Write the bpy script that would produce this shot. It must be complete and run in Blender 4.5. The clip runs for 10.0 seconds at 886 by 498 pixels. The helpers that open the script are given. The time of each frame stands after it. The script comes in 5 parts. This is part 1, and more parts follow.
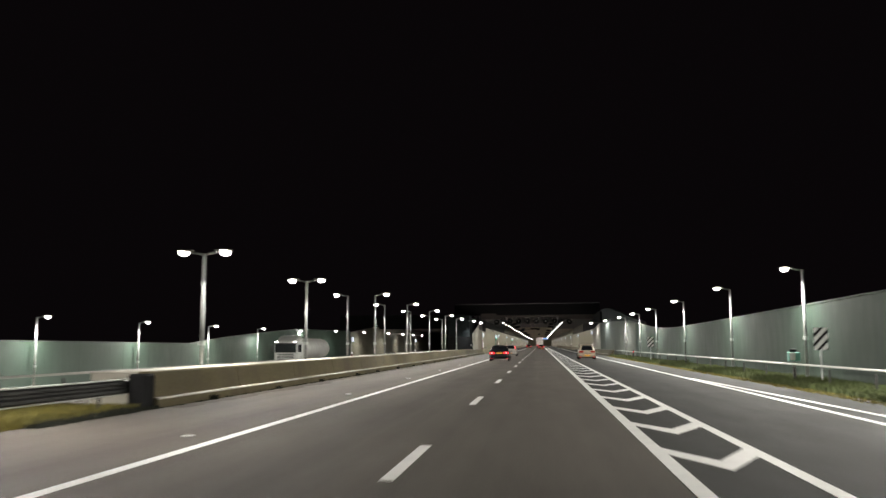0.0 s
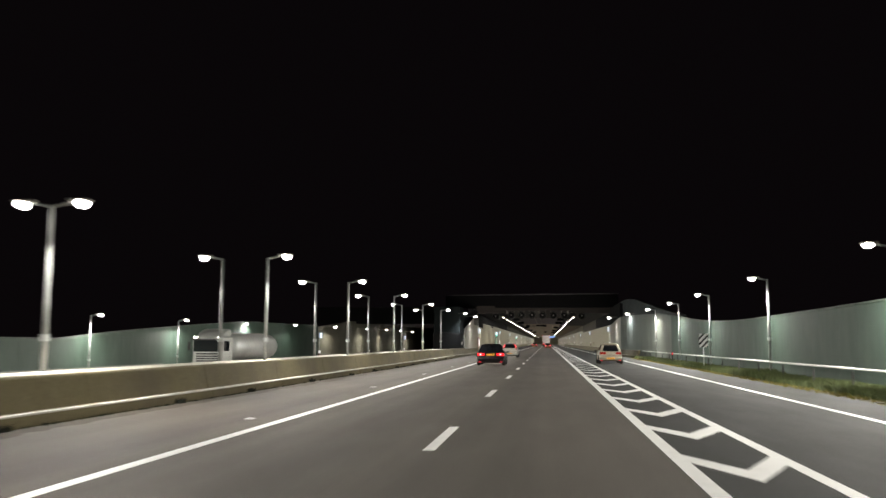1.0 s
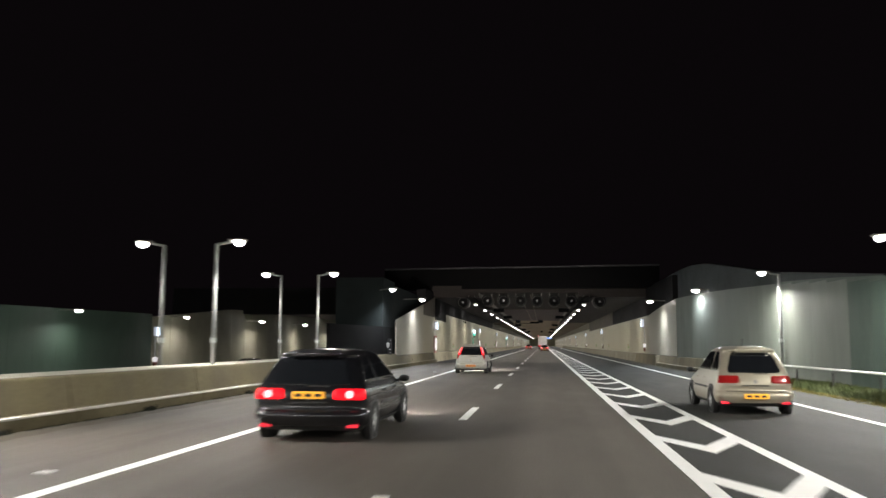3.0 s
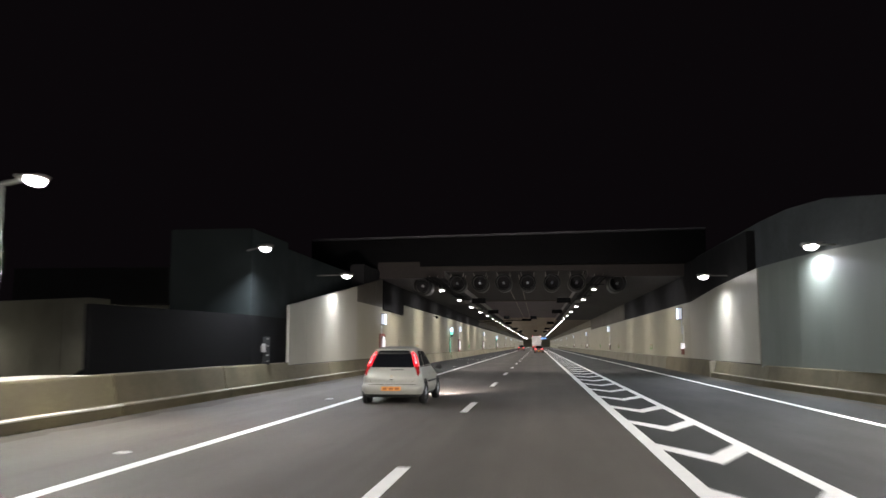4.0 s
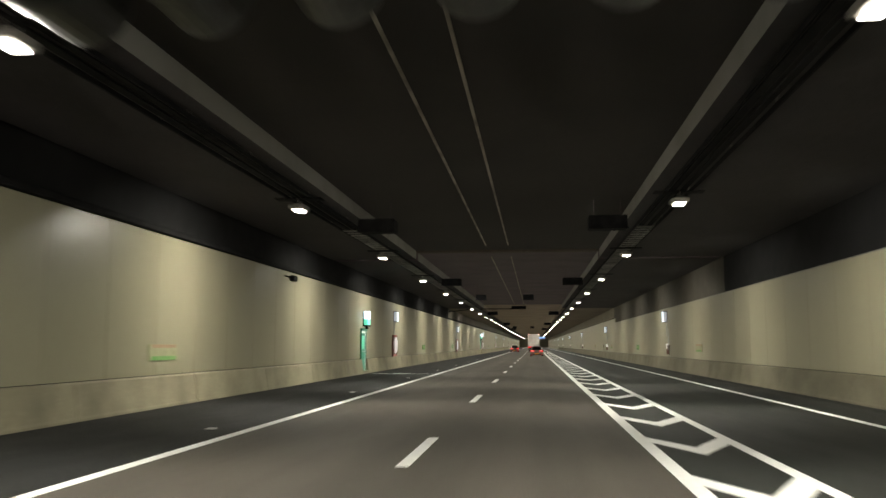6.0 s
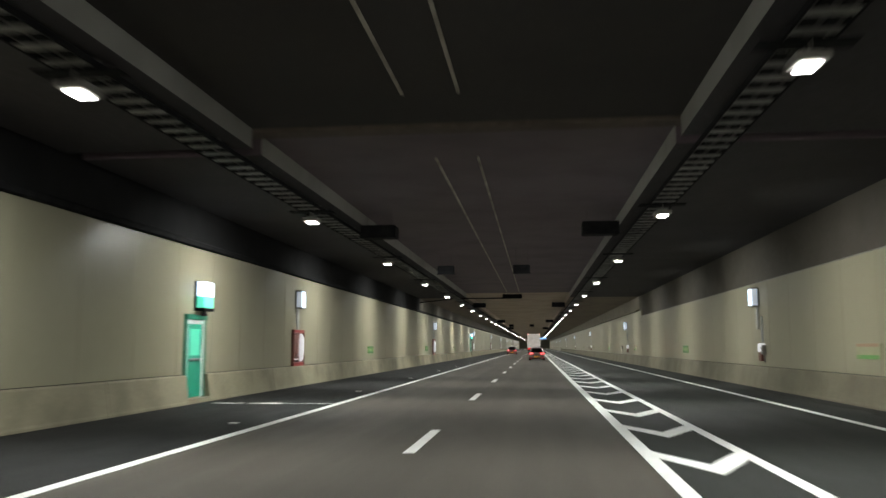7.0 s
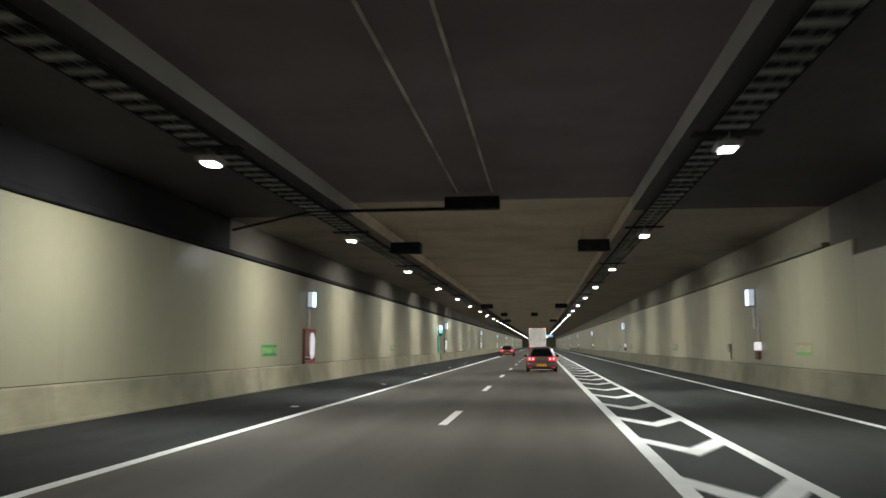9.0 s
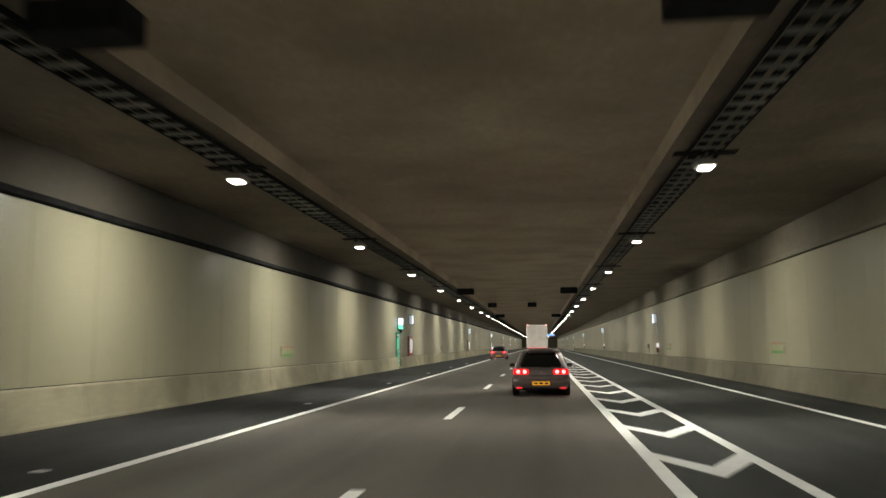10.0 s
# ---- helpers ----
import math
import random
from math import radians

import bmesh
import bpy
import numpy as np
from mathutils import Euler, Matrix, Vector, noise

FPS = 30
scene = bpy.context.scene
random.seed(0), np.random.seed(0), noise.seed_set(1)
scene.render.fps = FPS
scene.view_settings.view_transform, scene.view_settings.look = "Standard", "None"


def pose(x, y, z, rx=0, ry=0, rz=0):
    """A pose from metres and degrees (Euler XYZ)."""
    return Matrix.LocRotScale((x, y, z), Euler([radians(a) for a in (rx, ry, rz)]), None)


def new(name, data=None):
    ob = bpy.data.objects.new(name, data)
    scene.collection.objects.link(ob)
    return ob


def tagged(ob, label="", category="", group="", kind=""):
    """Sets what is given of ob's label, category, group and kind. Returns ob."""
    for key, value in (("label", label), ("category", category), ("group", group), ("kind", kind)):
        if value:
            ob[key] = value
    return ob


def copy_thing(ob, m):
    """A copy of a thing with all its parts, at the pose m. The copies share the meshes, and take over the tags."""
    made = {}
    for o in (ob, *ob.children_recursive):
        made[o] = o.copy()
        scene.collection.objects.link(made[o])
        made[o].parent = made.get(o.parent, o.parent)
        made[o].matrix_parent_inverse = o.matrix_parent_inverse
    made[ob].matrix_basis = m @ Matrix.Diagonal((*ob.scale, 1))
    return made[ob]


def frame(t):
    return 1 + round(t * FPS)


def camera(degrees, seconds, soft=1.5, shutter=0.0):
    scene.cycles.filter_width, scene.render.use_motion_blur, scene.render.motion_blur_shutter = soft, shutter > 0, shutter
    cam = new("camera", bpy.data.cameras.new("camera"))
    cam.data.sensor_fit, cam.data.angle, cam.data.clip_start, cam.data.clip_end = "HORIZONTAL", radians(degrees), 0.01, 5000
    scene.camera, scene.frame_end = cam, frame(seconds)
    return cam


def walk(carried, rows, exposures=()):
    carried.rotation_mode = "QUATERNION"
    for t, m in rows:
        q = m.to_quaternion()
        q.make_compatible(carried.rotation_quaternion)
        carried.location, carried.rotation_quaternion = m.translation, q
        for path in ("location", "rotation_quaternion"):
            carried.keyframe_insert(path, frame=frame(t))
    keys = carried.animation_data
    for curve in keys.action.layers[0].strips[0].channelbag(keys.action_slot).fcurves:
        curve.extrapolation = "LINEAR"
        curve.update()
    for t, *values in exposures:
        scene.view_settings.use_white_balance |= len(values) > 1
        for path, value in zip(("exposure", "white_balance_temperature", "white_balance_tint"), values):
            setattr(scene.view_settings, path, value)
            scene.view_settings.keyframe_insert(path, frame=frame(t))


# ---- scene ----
# ---- camera: a car driving in the middle lane of a motorway into a tunnel ----
cam = camera(56.3, 10.0, soft=1.5, shutter=0.33)
EYE = 1.546
# seconds, x, y, pitch, roll, yaw
ROWS = [
    (0.0, 0.03, -9.26, 6.58, 0.24, 6.68),
    (0.5, -0.01, 1.55, 6.51, -0.03, 6.91),
    (1.0, -0.05, 12.26, 6.43, -0.14, 7.10),
    (1.5, -0.08, 22.92, 6.43, -0.02, 7.16),
    (2.0, -0.09, 33.63, 6.50, -0.13, 7.13),
    (2.5, -0.11, 44.35, 6.50, -0.26, 7.03),
    (4.0, -0.04, 77.01, 6.61, 0.06, 6.46),
    (4.5, 0.05, 88.05, 6.61, 0.14, 6.53),
    (5.0, 0.00, 99.02, 6.62, 0.10, 6.34),
    (5.5, -0.09, 110.25, 6.58, -0.08, 6.25),
    (7.0, 0.11, 144.08, 6.71, 0.13, 6.34),
    (7.5, 0.14, 155.06, 6.61, 0.04, 6.42),
    (8.0, 0.12, 165.95, 6.60, 0.21, 6.46),
    (8.5, 0.12, 176.90, 6.56, 0.29, 6.54),
    (9.0, 0.16, 188.00, 6.61, 0.09, 6.66),
    (9.5, 0.23, 199.31, 6.68, 0.30, 6.73),
    (10.0, 0.24, 210.67, 6.64, 0.32, 6.71),
]
walk(cam, [(t, pose(x, y, EYE, 90 + pitch, roll, yaw)) for t, x, y, pitch, roll, yaw in ROWS],
     exposures=[(0.0, 0.03, 6750, 17), (1.5, 0.12, 6750, 16), (2.5, 0.15, 6700, 15), (4.0, 0.25, 6450, 20), (5.0, 0.24, 6650, 17), (5.5, 0.03, 7450, 10), (7.0, 0.0, 6450, 10),
                (8.0, 0.06, 6150, 10), (8.5, 0.03, 6500, 10), (9.0, 0.05, 6400, 10), (9.5, 0.0, 7150, 10), (10.0, -0.05, 7050, 10)])

# ---- night sky ----
world = bpy.data.worlds.new("night_sky")
scene.world = world
world.use_nodes = True
world.node_tree.nodes["Background"].inputs[0].default_value = (0.68, 0.52, 0.62, 1)
world.node_tree.nodes["Background"].inputs[1].default_value = 0.0036
scene.view_settings.exposure = 0.0
STREET_WATTS = 1650.0
TUNNEL_WATTS = 280.0
STREET_COLOUR = (0.98, 1.0, 0.91)
TUNNEL_COLOUR = (0.97, 1.0, 0.94)
LENS_GLOW = 24.0


# ---- materials ----
def material(name, colour, rough=0.6, metal=0.0, spots=0.0, spot_scale=30.0, stains=0.0, stain_scale=0.6,
             stain_colour=None, bump=0.0, bump_scale=60.0, vary=0.0, island=False, stretch=(1, 1, 1),
             glow=0.0, glow_colour=None, coat=0.0, spec=0.5, bands=0.0, rough_vary=0.12):
    m = bpy.data.materials.new(name)
    m.use_nodes = True
    nt = m.node_tree
    b = nt.nodes["Principled BSDF"]
    b.inputs["Roughness"].default_value = rough
    b.inputs["Metallic"].default_value = metal
    b.inputs["Specular IOR Level"].default_value = spec
    b.inputs["Coat Weight"].default_value = coat
    b.inputs["Coat Roughness"].default_value = 0.08
    col = nt.nodes.new("ShaderNodeRGB")
    col.outputs[0].default_value = (*colour, 1)
    out = col.outputs[0]
    geo = nt.nodes.new("ShaderNodeNewGeometry")
    mp = nt.nodes.new("ShaderNodeMapping")
    mp.inputs["Scale"].default_value = stretch
    nt.links.new(geo.outputs["Position"], mp.inputs[0])

    def tex(scale, detail=4.0):
        n = nt.nodes.new("ShaderNodeTexNoise")
        n.inputs["Scale"].default_value = scale
        n.inputs["Detail"].default_value = detail
        nt.links.new(mp.outputs[0], n.inputs["Vector"])
        return n.outputs["Fac"]

    def mixin(fac, base, other, amount, low=0.35, high=0.65):
        r = nt.nodes.new("ShaderNodeMapRange")
        r.inputs[1].default_value, r.inputs[2].default_value = low, high
        r.inputs[3].default_value, r.inputs[4].default_value = 0.0, amount
        nt.links.new(fac, r.inputs[0])
        x = nt.nodes.new("ShaderNodeMix")
        x.data_type = "RGBA"
        nt.links.new(r.outputs[0], x.inputs[0])
        nt.links.new(base, x.inputs[6])
        x.inputs[7].default_value = (*other, 1)
        return x.outputs[2]

    if spots:
        out = mixin(tex(spot_scale, 2.0), out, [min(1, c * 1.9 + 0.01) for c in colour], spots, 0.45, 0.75)
        out = mixin(tex(spot_scale * 0.7, 2.0), out, [c * 0.4 for c in colour], spots, 0.5, 0.75)
    if stains:
        out = mixin(tex(stain_scale, 6.0), out, stain_colour or [c * 0.55 for c in colour], stains, 0.42, 0.68)
    if bands:
        # long streaks worn by the wheels
        mb = nt.nodes.new("ShaderNodeMapping")
        mb.inputs["Scale"].default_value = (0.75, 0.006, 1.0)
        nt.links.new(geo.outputs["Position"], mb.inputs[0])
        nb = nt.nodes.new("ShaderNodeTexNoise")
        nb.inputs["Scale"].default_value = 1.0
        nb.inputs["Detail"].default_value = 3.0
        nt.links.new(mb.outputs[0], nb.inputs["Vector"])
        out = mixin(nb.outputs["Fac"], out, [c * 0.45 for c in colour], bands, 0.40, 0.62)
    if vary:
        if island:
            rnd = geo.outputs["Random Per Island"]
        else:
            rnd = nt.nodes.new("ShaderNodeObjectInfo").outputs["Random"]
        r = nt.nodes.new("ShaderNodeMapRange")
        r.inputs[3].default_value, r.inputs[4].default_value = 1 - vary, 1 + vary
        nt.links.new(rnd, r.inputs[0])
        x = nt.nodes.new("ShaderNodeVectorMath")
        x.operation = "SCALE"
        nt.links.new(out, x.inputs[0])
        nt.links.new(r.outputs[0], x.inputs["Scale"])
        out = x.outputs[0]
    nt.links.new(out, b.inputs["Base Color"])
    if rough_vary and rough < 0.9 and (spots or stains):
        r = nt.nodes.new("ShaderNodeMapRange")
        r.inputs[3].default_value, r.inputs[4].default_value = max(0, rough - rough_vary), min(1, rough + rough_vary)
        nt.links.new(tex(stain_scale * 2 + 0.5), r.inputs[0])
        nt.links.new(r.outputs[0], b.inputs["Roughness"])
    if bump:
        n = nt.nodes.new("ShaderNodeBump")
        n.inputs["Strength"].default_value = bump
        n.inputs["Distance"].default_value = 0.01
        nt.links.new(tex(bump_scale, 3.0), n.inputs["Height"])
        nt.links.new(n.outputs[0], b.inputs["Normal"])
    if glow:
        b.inputs["Emission Color"].default_value = (*(glow_colour or colour), 1)
        b.inputs["Emission Strength"].default_value = glow
    return m


M = {
    "asphalt": material("asphalt", (0.107, 0.095, 0.081), 0.75, bands=0.5, spec=0.25, spots=0.4, spot_scale=70, stains=0.35, stain_scale=0.35,
                        bump=0.5, bump_scale=90, stretch=(1, 0.25, 1)),
    "asphalt_exit": material("asphalt_exit", (0.028, 0.030, 0.027), 0.75, bands=0.4, spec=0.25, spots=0.4, spot_scale=70, stains=0.35, stain_scale=0.35,
                        bump=0.5, bump_scale=90, stretch=(1, 0.25, 1)),
    "asphalt_dark": material("asphalt_dark", (0.014, 0.0145, 0.0145), 0.8, spec=0.25, spots=0.4, spot_scale=70, stains=0.3,
                             stain_scale=0.4, bump=0.5, bump_scale=90, stretch=(1, 0.3, 1)),
    "paint": material("road_paint", (0.90, 0.90, 0.88), 0.55, stains=0.18, stain_scale=3.0, stain_colour=(0.5, 0.5, 0.48),
                      bump=0.3, bump_scale=60),
    "concrete": material("concrete", (0.137, 0.115, 0.060), 0.85, spots=0.25, spot_scale=14, stains=0.7, stain_scale=0.5,
                         stain_colour=(0.09, 0.075, 0.05), bump=0.4, bump_scale=25, vary=0.05),
    "concrete_dirty": material("concrete_dirty", (0.095, 0.078, 0.042), 0.9, spots=0.25, spot_scale=10, stains=0.8, stain_scale=0.7, stain_colour=(0.055, 0.048, 0.022), bump=0.4, bump_scale=25, vary=0.08),
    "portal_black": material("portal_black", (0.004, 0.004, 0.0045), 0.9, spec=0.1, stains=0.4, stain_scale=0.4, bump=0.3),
    # right tunnel barrier, darker than the left one
    "concrete_darker": material("concrete_darker", (0.150, 0.136, 0.092), 0.85, spots=0.2, spot_scale=14, stains=0.7, stain_scale=0.6, stain_colour=(0.09, 0.08, 0.05), bump=0.3, vary=0.08),
    "concrete_tunnel": material("concrete_tunnel", (0.265, 0.240, 0.160), 0.8, spots=0.2, spot_scale=14, stains=0.7, stain_scale=0.6,
                                stain_colour=(0.13, 0.113, 0.075), bump=0.4, bump_scale=25, vary=0.04),
    "mouth_panel": material("pale_mouth_panel", (0.33, 0.318, 0.262), 0.4, rough_vary=0.0, stains=0.2, stain_scale=0.7, stain_colour=(0.32, 0.30, 0.24), spots=0.08, spot_scale=5, vary=0.03, stretch=(1, 1, 0.35)),
    # shade on the upper mouth panels, put into a dark brown
    "mouth_shaded": material("shaded_panel", (0.054, 0.046, 0.035), 0.6, stains=0.5, stain_scale=0.6, bump=0.2),
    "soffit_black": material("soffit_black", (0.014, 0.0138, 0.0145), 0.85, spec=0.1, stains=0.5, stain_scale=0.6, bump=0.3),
    "retaining": material("retaining_concrete", (0.055, 0.062, 0.062), 0.85, spec=0.2, spots=0.2, spot_scale=8, stains=0.6, stain_scale=0.4, bump=0.3, bump_scale=20),
    "fan_steel": material("sooty_fan_steel", (0.015, 0.015, 0.0145), 0.42, metal=0.5, stains=0.5, stain_scale=2.5),
    # lamp light on the median's flat top, put into a pale colour
    "concrete_top": material("lit_top_concrete", (0.52, 0.49, 0.42), 0.8, stains=0.5, stain_scale=0.8, stain_colour=(0.36, 0.33, 0.27), bump=0.3, bump_scale=25, vary=0.06),
    "concrete_edge": material("pale_step_edge", (0.23, 0.205, 0.15), 0.8, stains=0.6, stain_scale=1.2, stain_colour=(0.12, 0.105, 0.07), bump=0.3, vary=0.08),
    "coping_dark": material("dark_metal_coping", (0.045, 0.044, 0.05), 0.6, stains=0.4, stain_scale=1.5),
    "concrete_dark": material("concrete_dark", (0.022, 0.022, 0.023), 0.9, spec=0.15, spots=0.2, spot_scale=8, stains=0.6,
                              stain_scale=0.3, bump=0.3, bump_scale=20),
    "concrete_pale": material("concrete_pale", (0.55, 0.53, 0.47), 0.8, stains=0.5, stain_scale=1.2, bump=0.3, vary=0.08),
    "panel": material("wall_panel", (0.262, 0.244, 0.170), 0.32, rough_vary=0.0, stains=0.2, stain_scale=0.35, stain_colour=(0.215, 0.198, 0.135),
                      spots=0.04, spot_scale=5, vary=0.03, stretch=(1, 1, 0.6)),
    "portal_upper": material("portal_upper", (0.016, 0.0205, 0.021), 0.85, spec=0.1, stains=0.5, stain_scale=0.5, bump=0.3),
    "far_panel": material("far_wall_panel", (0.26, 0.25, 0.19), 0.5, stains=0.4, stain_scale=0.7, vary=0.06),
    "green_panel": material("noise_wall", (0.033, 0.058, 0.043), 0.6, stains=0.5, stain_scale=0.8,
                            stain_colour=(0.028, 0.050, 0.037), spots=0.10, spot_scale=9, vary=0.03, stretch=(1, 1, 0.3)),
    "grey_panel": material("pale_grey_wall", (0.125, 0.142, 0.122), 0.55, stains=0.5, stain_scale=0.7, stain_colour=(0.085, 0.10, 0.084), vary=0.03, stretch=(1, 1, 0.3)),
    "ceiling_black": material("ceiling_black", (0.122, 0.096, 0.110), 0.9, stains=0.5, stain_scale=0.5, bump=0.4,
                              bump_scale=15),
    "ceiling_brown": material("ceiling_brown", (0.37, 0.30, 0.225), 0.9, spots=0.2, spot_scale=6, stains=0.6, stain_scale=0.35,
                              bump=0.3, bump_scale=18),
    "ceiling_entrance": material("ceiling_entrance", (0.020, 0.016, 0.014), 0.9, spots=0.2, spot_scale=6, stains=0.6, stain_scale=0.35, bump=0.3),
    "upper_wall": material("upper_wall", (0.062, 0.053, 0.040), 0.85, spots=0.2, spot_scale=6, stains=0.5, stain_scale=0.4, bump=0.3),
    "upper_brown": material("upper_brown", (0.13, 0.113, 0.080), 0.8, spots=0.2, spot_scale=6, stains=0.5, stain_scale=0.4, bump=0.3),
    "strip_grey": material("strip_grey", (0.36, 0.33, 0.28), 0.85, stains=0.7, stain_scale=1.2, stain_colour=(0.08, 0.07, 0.06), bump=0.3),
    # ceiling tones darkened for the shade on the side soffits
    "soffit_shaded_brown": material("soffit_shaded_brown", (0.204, 0.165, 0.124), 0.9, spots=0.3, spot_scale=8, stains=0.5, stain_scale=0.6, bump=0.4),
    "soffit_shaded": material("soffit_shaded", (0.036, 0.032, 0.034), 0.92, spots=0.3, spot_scale=8, stains=0.5, stain_scale=0.6, bump=0.4),
    "steel_rung": material("steel_rung", (0.20, 0.20, 0.19), 0.6, metal=0.3, stains=0.6, stain_scale=2.0, stain_colour=(0.05, 0.045, 0.04), vary=0.3),
    # lit face of the joint beam, put into a paler brown
    "ceiling_joint": material("ceiling_joint", (0.085, 0.068, 0.054), 0.9, spots=0.3, spot_scale=6, stains=0.6, stain_scale=0.5, bump=0.3),
    "ceiling_grey": material("ceiling_grey", (0.25, 0.242, 0.226), 0.85, stains=0.5, stain_scale=0.6, bump=0.3),
    "steel": material("galvanised_steel", (0.52, 0.54, 0.54), 0.42, metal=0.85, stains=0.4, stain_scale=4, spots=0.2,
                      spot_scale=25),
    "steel_dull": material("dull_steel", (0.30, 0.29, 0.27), 0.6, metal=0.6, stains=0.5, stain_scale=3),
    "black": material("black_paint", (0.006, 0.006, 0.007), 0.85, spec=0.12, stains=0.3, stain_scale=3, stain_colour=(0.03, 0.03, 0.03)),
    "black_satin": material("black_satin", (0.02, 0.02, 0.022), 0.38, stains=0.3, stain_scale=3),
    # pale tone standing in for lamp light on rail edges
    "rail_pale": material("lit_rail_grey", (0.62, 0.64, 0.60), 0.5, stains=0.3, stain_scale=2),
    "coping": material("wall_coping", (0.065, 0.085, 0.070), 0.6, stains=0.4, stain_scale=2),
    "pole_grey": material("weathered_pole", (0.30, 0.31, 0.30), 0.5, metal=0.2, stains=0.4, stain_scale=2.5),
    "black_void": material("sooty_black", (0.003, 0.003, 0.003), 0.95, stains=0.3, stain_scale=8),
    "rubber": material("rubber", (0.014, 0.014, 0.014), 0.85, bump=0.3, bump_scale=120),
    "grass": material("grass", (0.062, 0.085, 0.024), 0.8, stains=0.6, stain_scale=1.5, stain_colour=(0.055, 0.055, 0.02),
                      vary=0.35, island=True),
    "grass_dry": material("dry_grass", (0.17, 0.145, 0.03), 0.8, stains=0.6, stain_scale=1.2, stain_colour=(0.07, 0.075, 0.02), vary=0.35, island=True),
    # dark steel; on the near rail it stands in for shade
    "rail_dark": material("dark_rail_steel", (0.05, 0.05, 0.048), 0.6, metal=0.3, stains=0.5, stain_scale=2, stain_colour=(0.02, 0.02, 0.02)),
    "gravel": material("gravel", (0.048, 0.044, 0.034), 0.95, spots=0.6, spot_scale=22, stains=0.5, stain_scale=0.8, bump=0.8, bump_scale=30),
    "soil": material("soil", (0.07, 0.06, 0.04), 0.95, spots=0.4, spot_scale=12, stains=0.5, stain_scale=1.0, bump=0.8,
                     bump_scale=12),
    "red": material("red_enamel", (0.34, 0.03, 0.03), 0.4, stains=0.3, stain_scale=3),
    "green": material("green_enamel", (0.02, 0.30, 0.19), 0.4, stains=0.3, stain_scale=3),
    "sign_green": material("sign_green", (0.008, 0.15, 0.025), 0.45, stains=0.3, stain_scale=6),
    "white": material("white_enamel", (0.75, 0.75, 0.73), 0.4, stains=0.2, stain_scale=4),
    "lamp_white": material("street_lamp_lens", (0.9, 0.95, 0.92), 0.3, glow=LENS_GLOW, glow_colour=STREET_COLOUR),
    "lamp_warm": material("tunnel_lamp_lens", (0.95, 0.95, 0.9), 0.3, glow=LENS_GLOW, glow_colour=(1.0, 0.99, 0.92)),
    "lamp_blue": material("wall_lamp_tube", (0.8, 0.85, 0.95), 0.3, glow=2.6, glow_colour=(0.60, 0.79, 1.0)),
    "lamp_soft": material("wall_lamp_diffuser", (0.7, 0.75, 0.8), 0.4, glow=0.35, glow_colour=(0.75, 0.85, 1.0)),
    "lamp_green": material("exit_lamp_diffuser", (0.2, 0.8, 0.6), 0.4, glow=0.8, glow_colour=(0.1, 0.85, 0.6)),
    "glass": material("dark_glass", (0.008, 0.009, 0.011), 0.06, spec=0.6, coat=0.4),
    "chrome": material("chrome", (0.7, 0.7, 0.7), 0.15, metal=1.0),
    "tail_red": material("tail_light_lit", (0.30, 0.004, 0.004), 0.3, spec=0.2, glow=1.5, glow_colour=(1.0, 0.006, 0.014)),
    "tail_hot": material("tail_light_core", (0.9, 0.5, 0.5), 0.25, glow=3.2, glow_colour=(1.0, 0.24, 0.25)),
    "tail_dim": material("tail_lens_unlit", (0.30, 0.012, 0.012), 0.15, coat=0.6),
    # glow stands in for headlight beams thrown back by reflectors
    "reflector": material("reflector", (0.5, 0.02, 0.03), 0.25, glow=0.8, glow_colour=(1.0, 0.035, 0.06)),
    # plate glows by itself in place of plate lamps lighting it
    "plate": material("glowing_plate_yellow", (0.80, 0.40, 0.03), 0.45, glow=0.55, glow_colour=(1.0, 0.45, 0.03)),
    "plate_dim": material("number_plate_orange", (0.75, 0.30, 0.06), 0.45),
    "head_light": material("head_light_lit", (0.95, 0.95, 0.9), 0.3, glow=14.0, glow_colour=(1.0, 0.97, 0.88)),
    "blue_sign": material("blue_sign_face", (0.10, 0.25, 0.7), 0.4, glow=1.1, glow_colour=(0.25, 0.50, 1.0)),
}


# ---- builders ----
def part(name, bm, mat, parent, label="", smooth=False, loc=None):
    """One mesh object under a thing or a part."""
    me = bpy.data.meshes.new(name)
    bm.normal_update()
    bm.to_mesh(me)
    bm.free()
    return part_of(name, me, mat, parent, label, smooth, loc)


def part_of(name, me, mat, parent, label="", smooth=False, loc=None):
    if not me.materials:
        me.materials.append(M[mat])
    if smooth:
        for p in me.polygons:
            p.use_smooth = True
    ob = new(name, me)
    ob.parent = parent
    if loc:
        ob.location = loc
    if label:
        ob["label"] = label
    return ob


def mesh_of(name, bm, mat):
    me = bpy.data.meshes.new(name)
    bm.normal_update()
    bm.to_mesh(me)
    bm.free()
    me.materials.append(M[mat])
    return me


def thing(name, loc, label, category, group="", kind="", turn=0.0):
    ob = new(name)
    ob.empty_display_size = 0.2
    ob.location = loc
    ob.rotation_euler = (0, 0, radians(turn))
    return tagged(ob, label, category, group, kind)


def box(bm, x0, x1, y0, y1, z0, z1, bevel=0.0, m=None):
    r = bmesh.ops.create_cube(bm, size=1.0)
    vs = r["verts"]
    for v in vs:
        v.co = Vector(((x0 + x1) / 2 + v.co.x * (x1 - x0), (y0 + y1) / 2 + v.co.y * (y1 - y0), (z0 + z1) / 2 + v.co.z * (z1 - z0)))
    if m is not None:
        bmesh.ops.transform(bm, matrix=m, verts=vs)
    if bevel:
        es = list({e for v in vs for e in v.link_edges})
        bmesh.ops.bevel(bm, geom=es, offset=bevel, segments=1, affect="EDGES", clamp_overlap=True)
    return bm


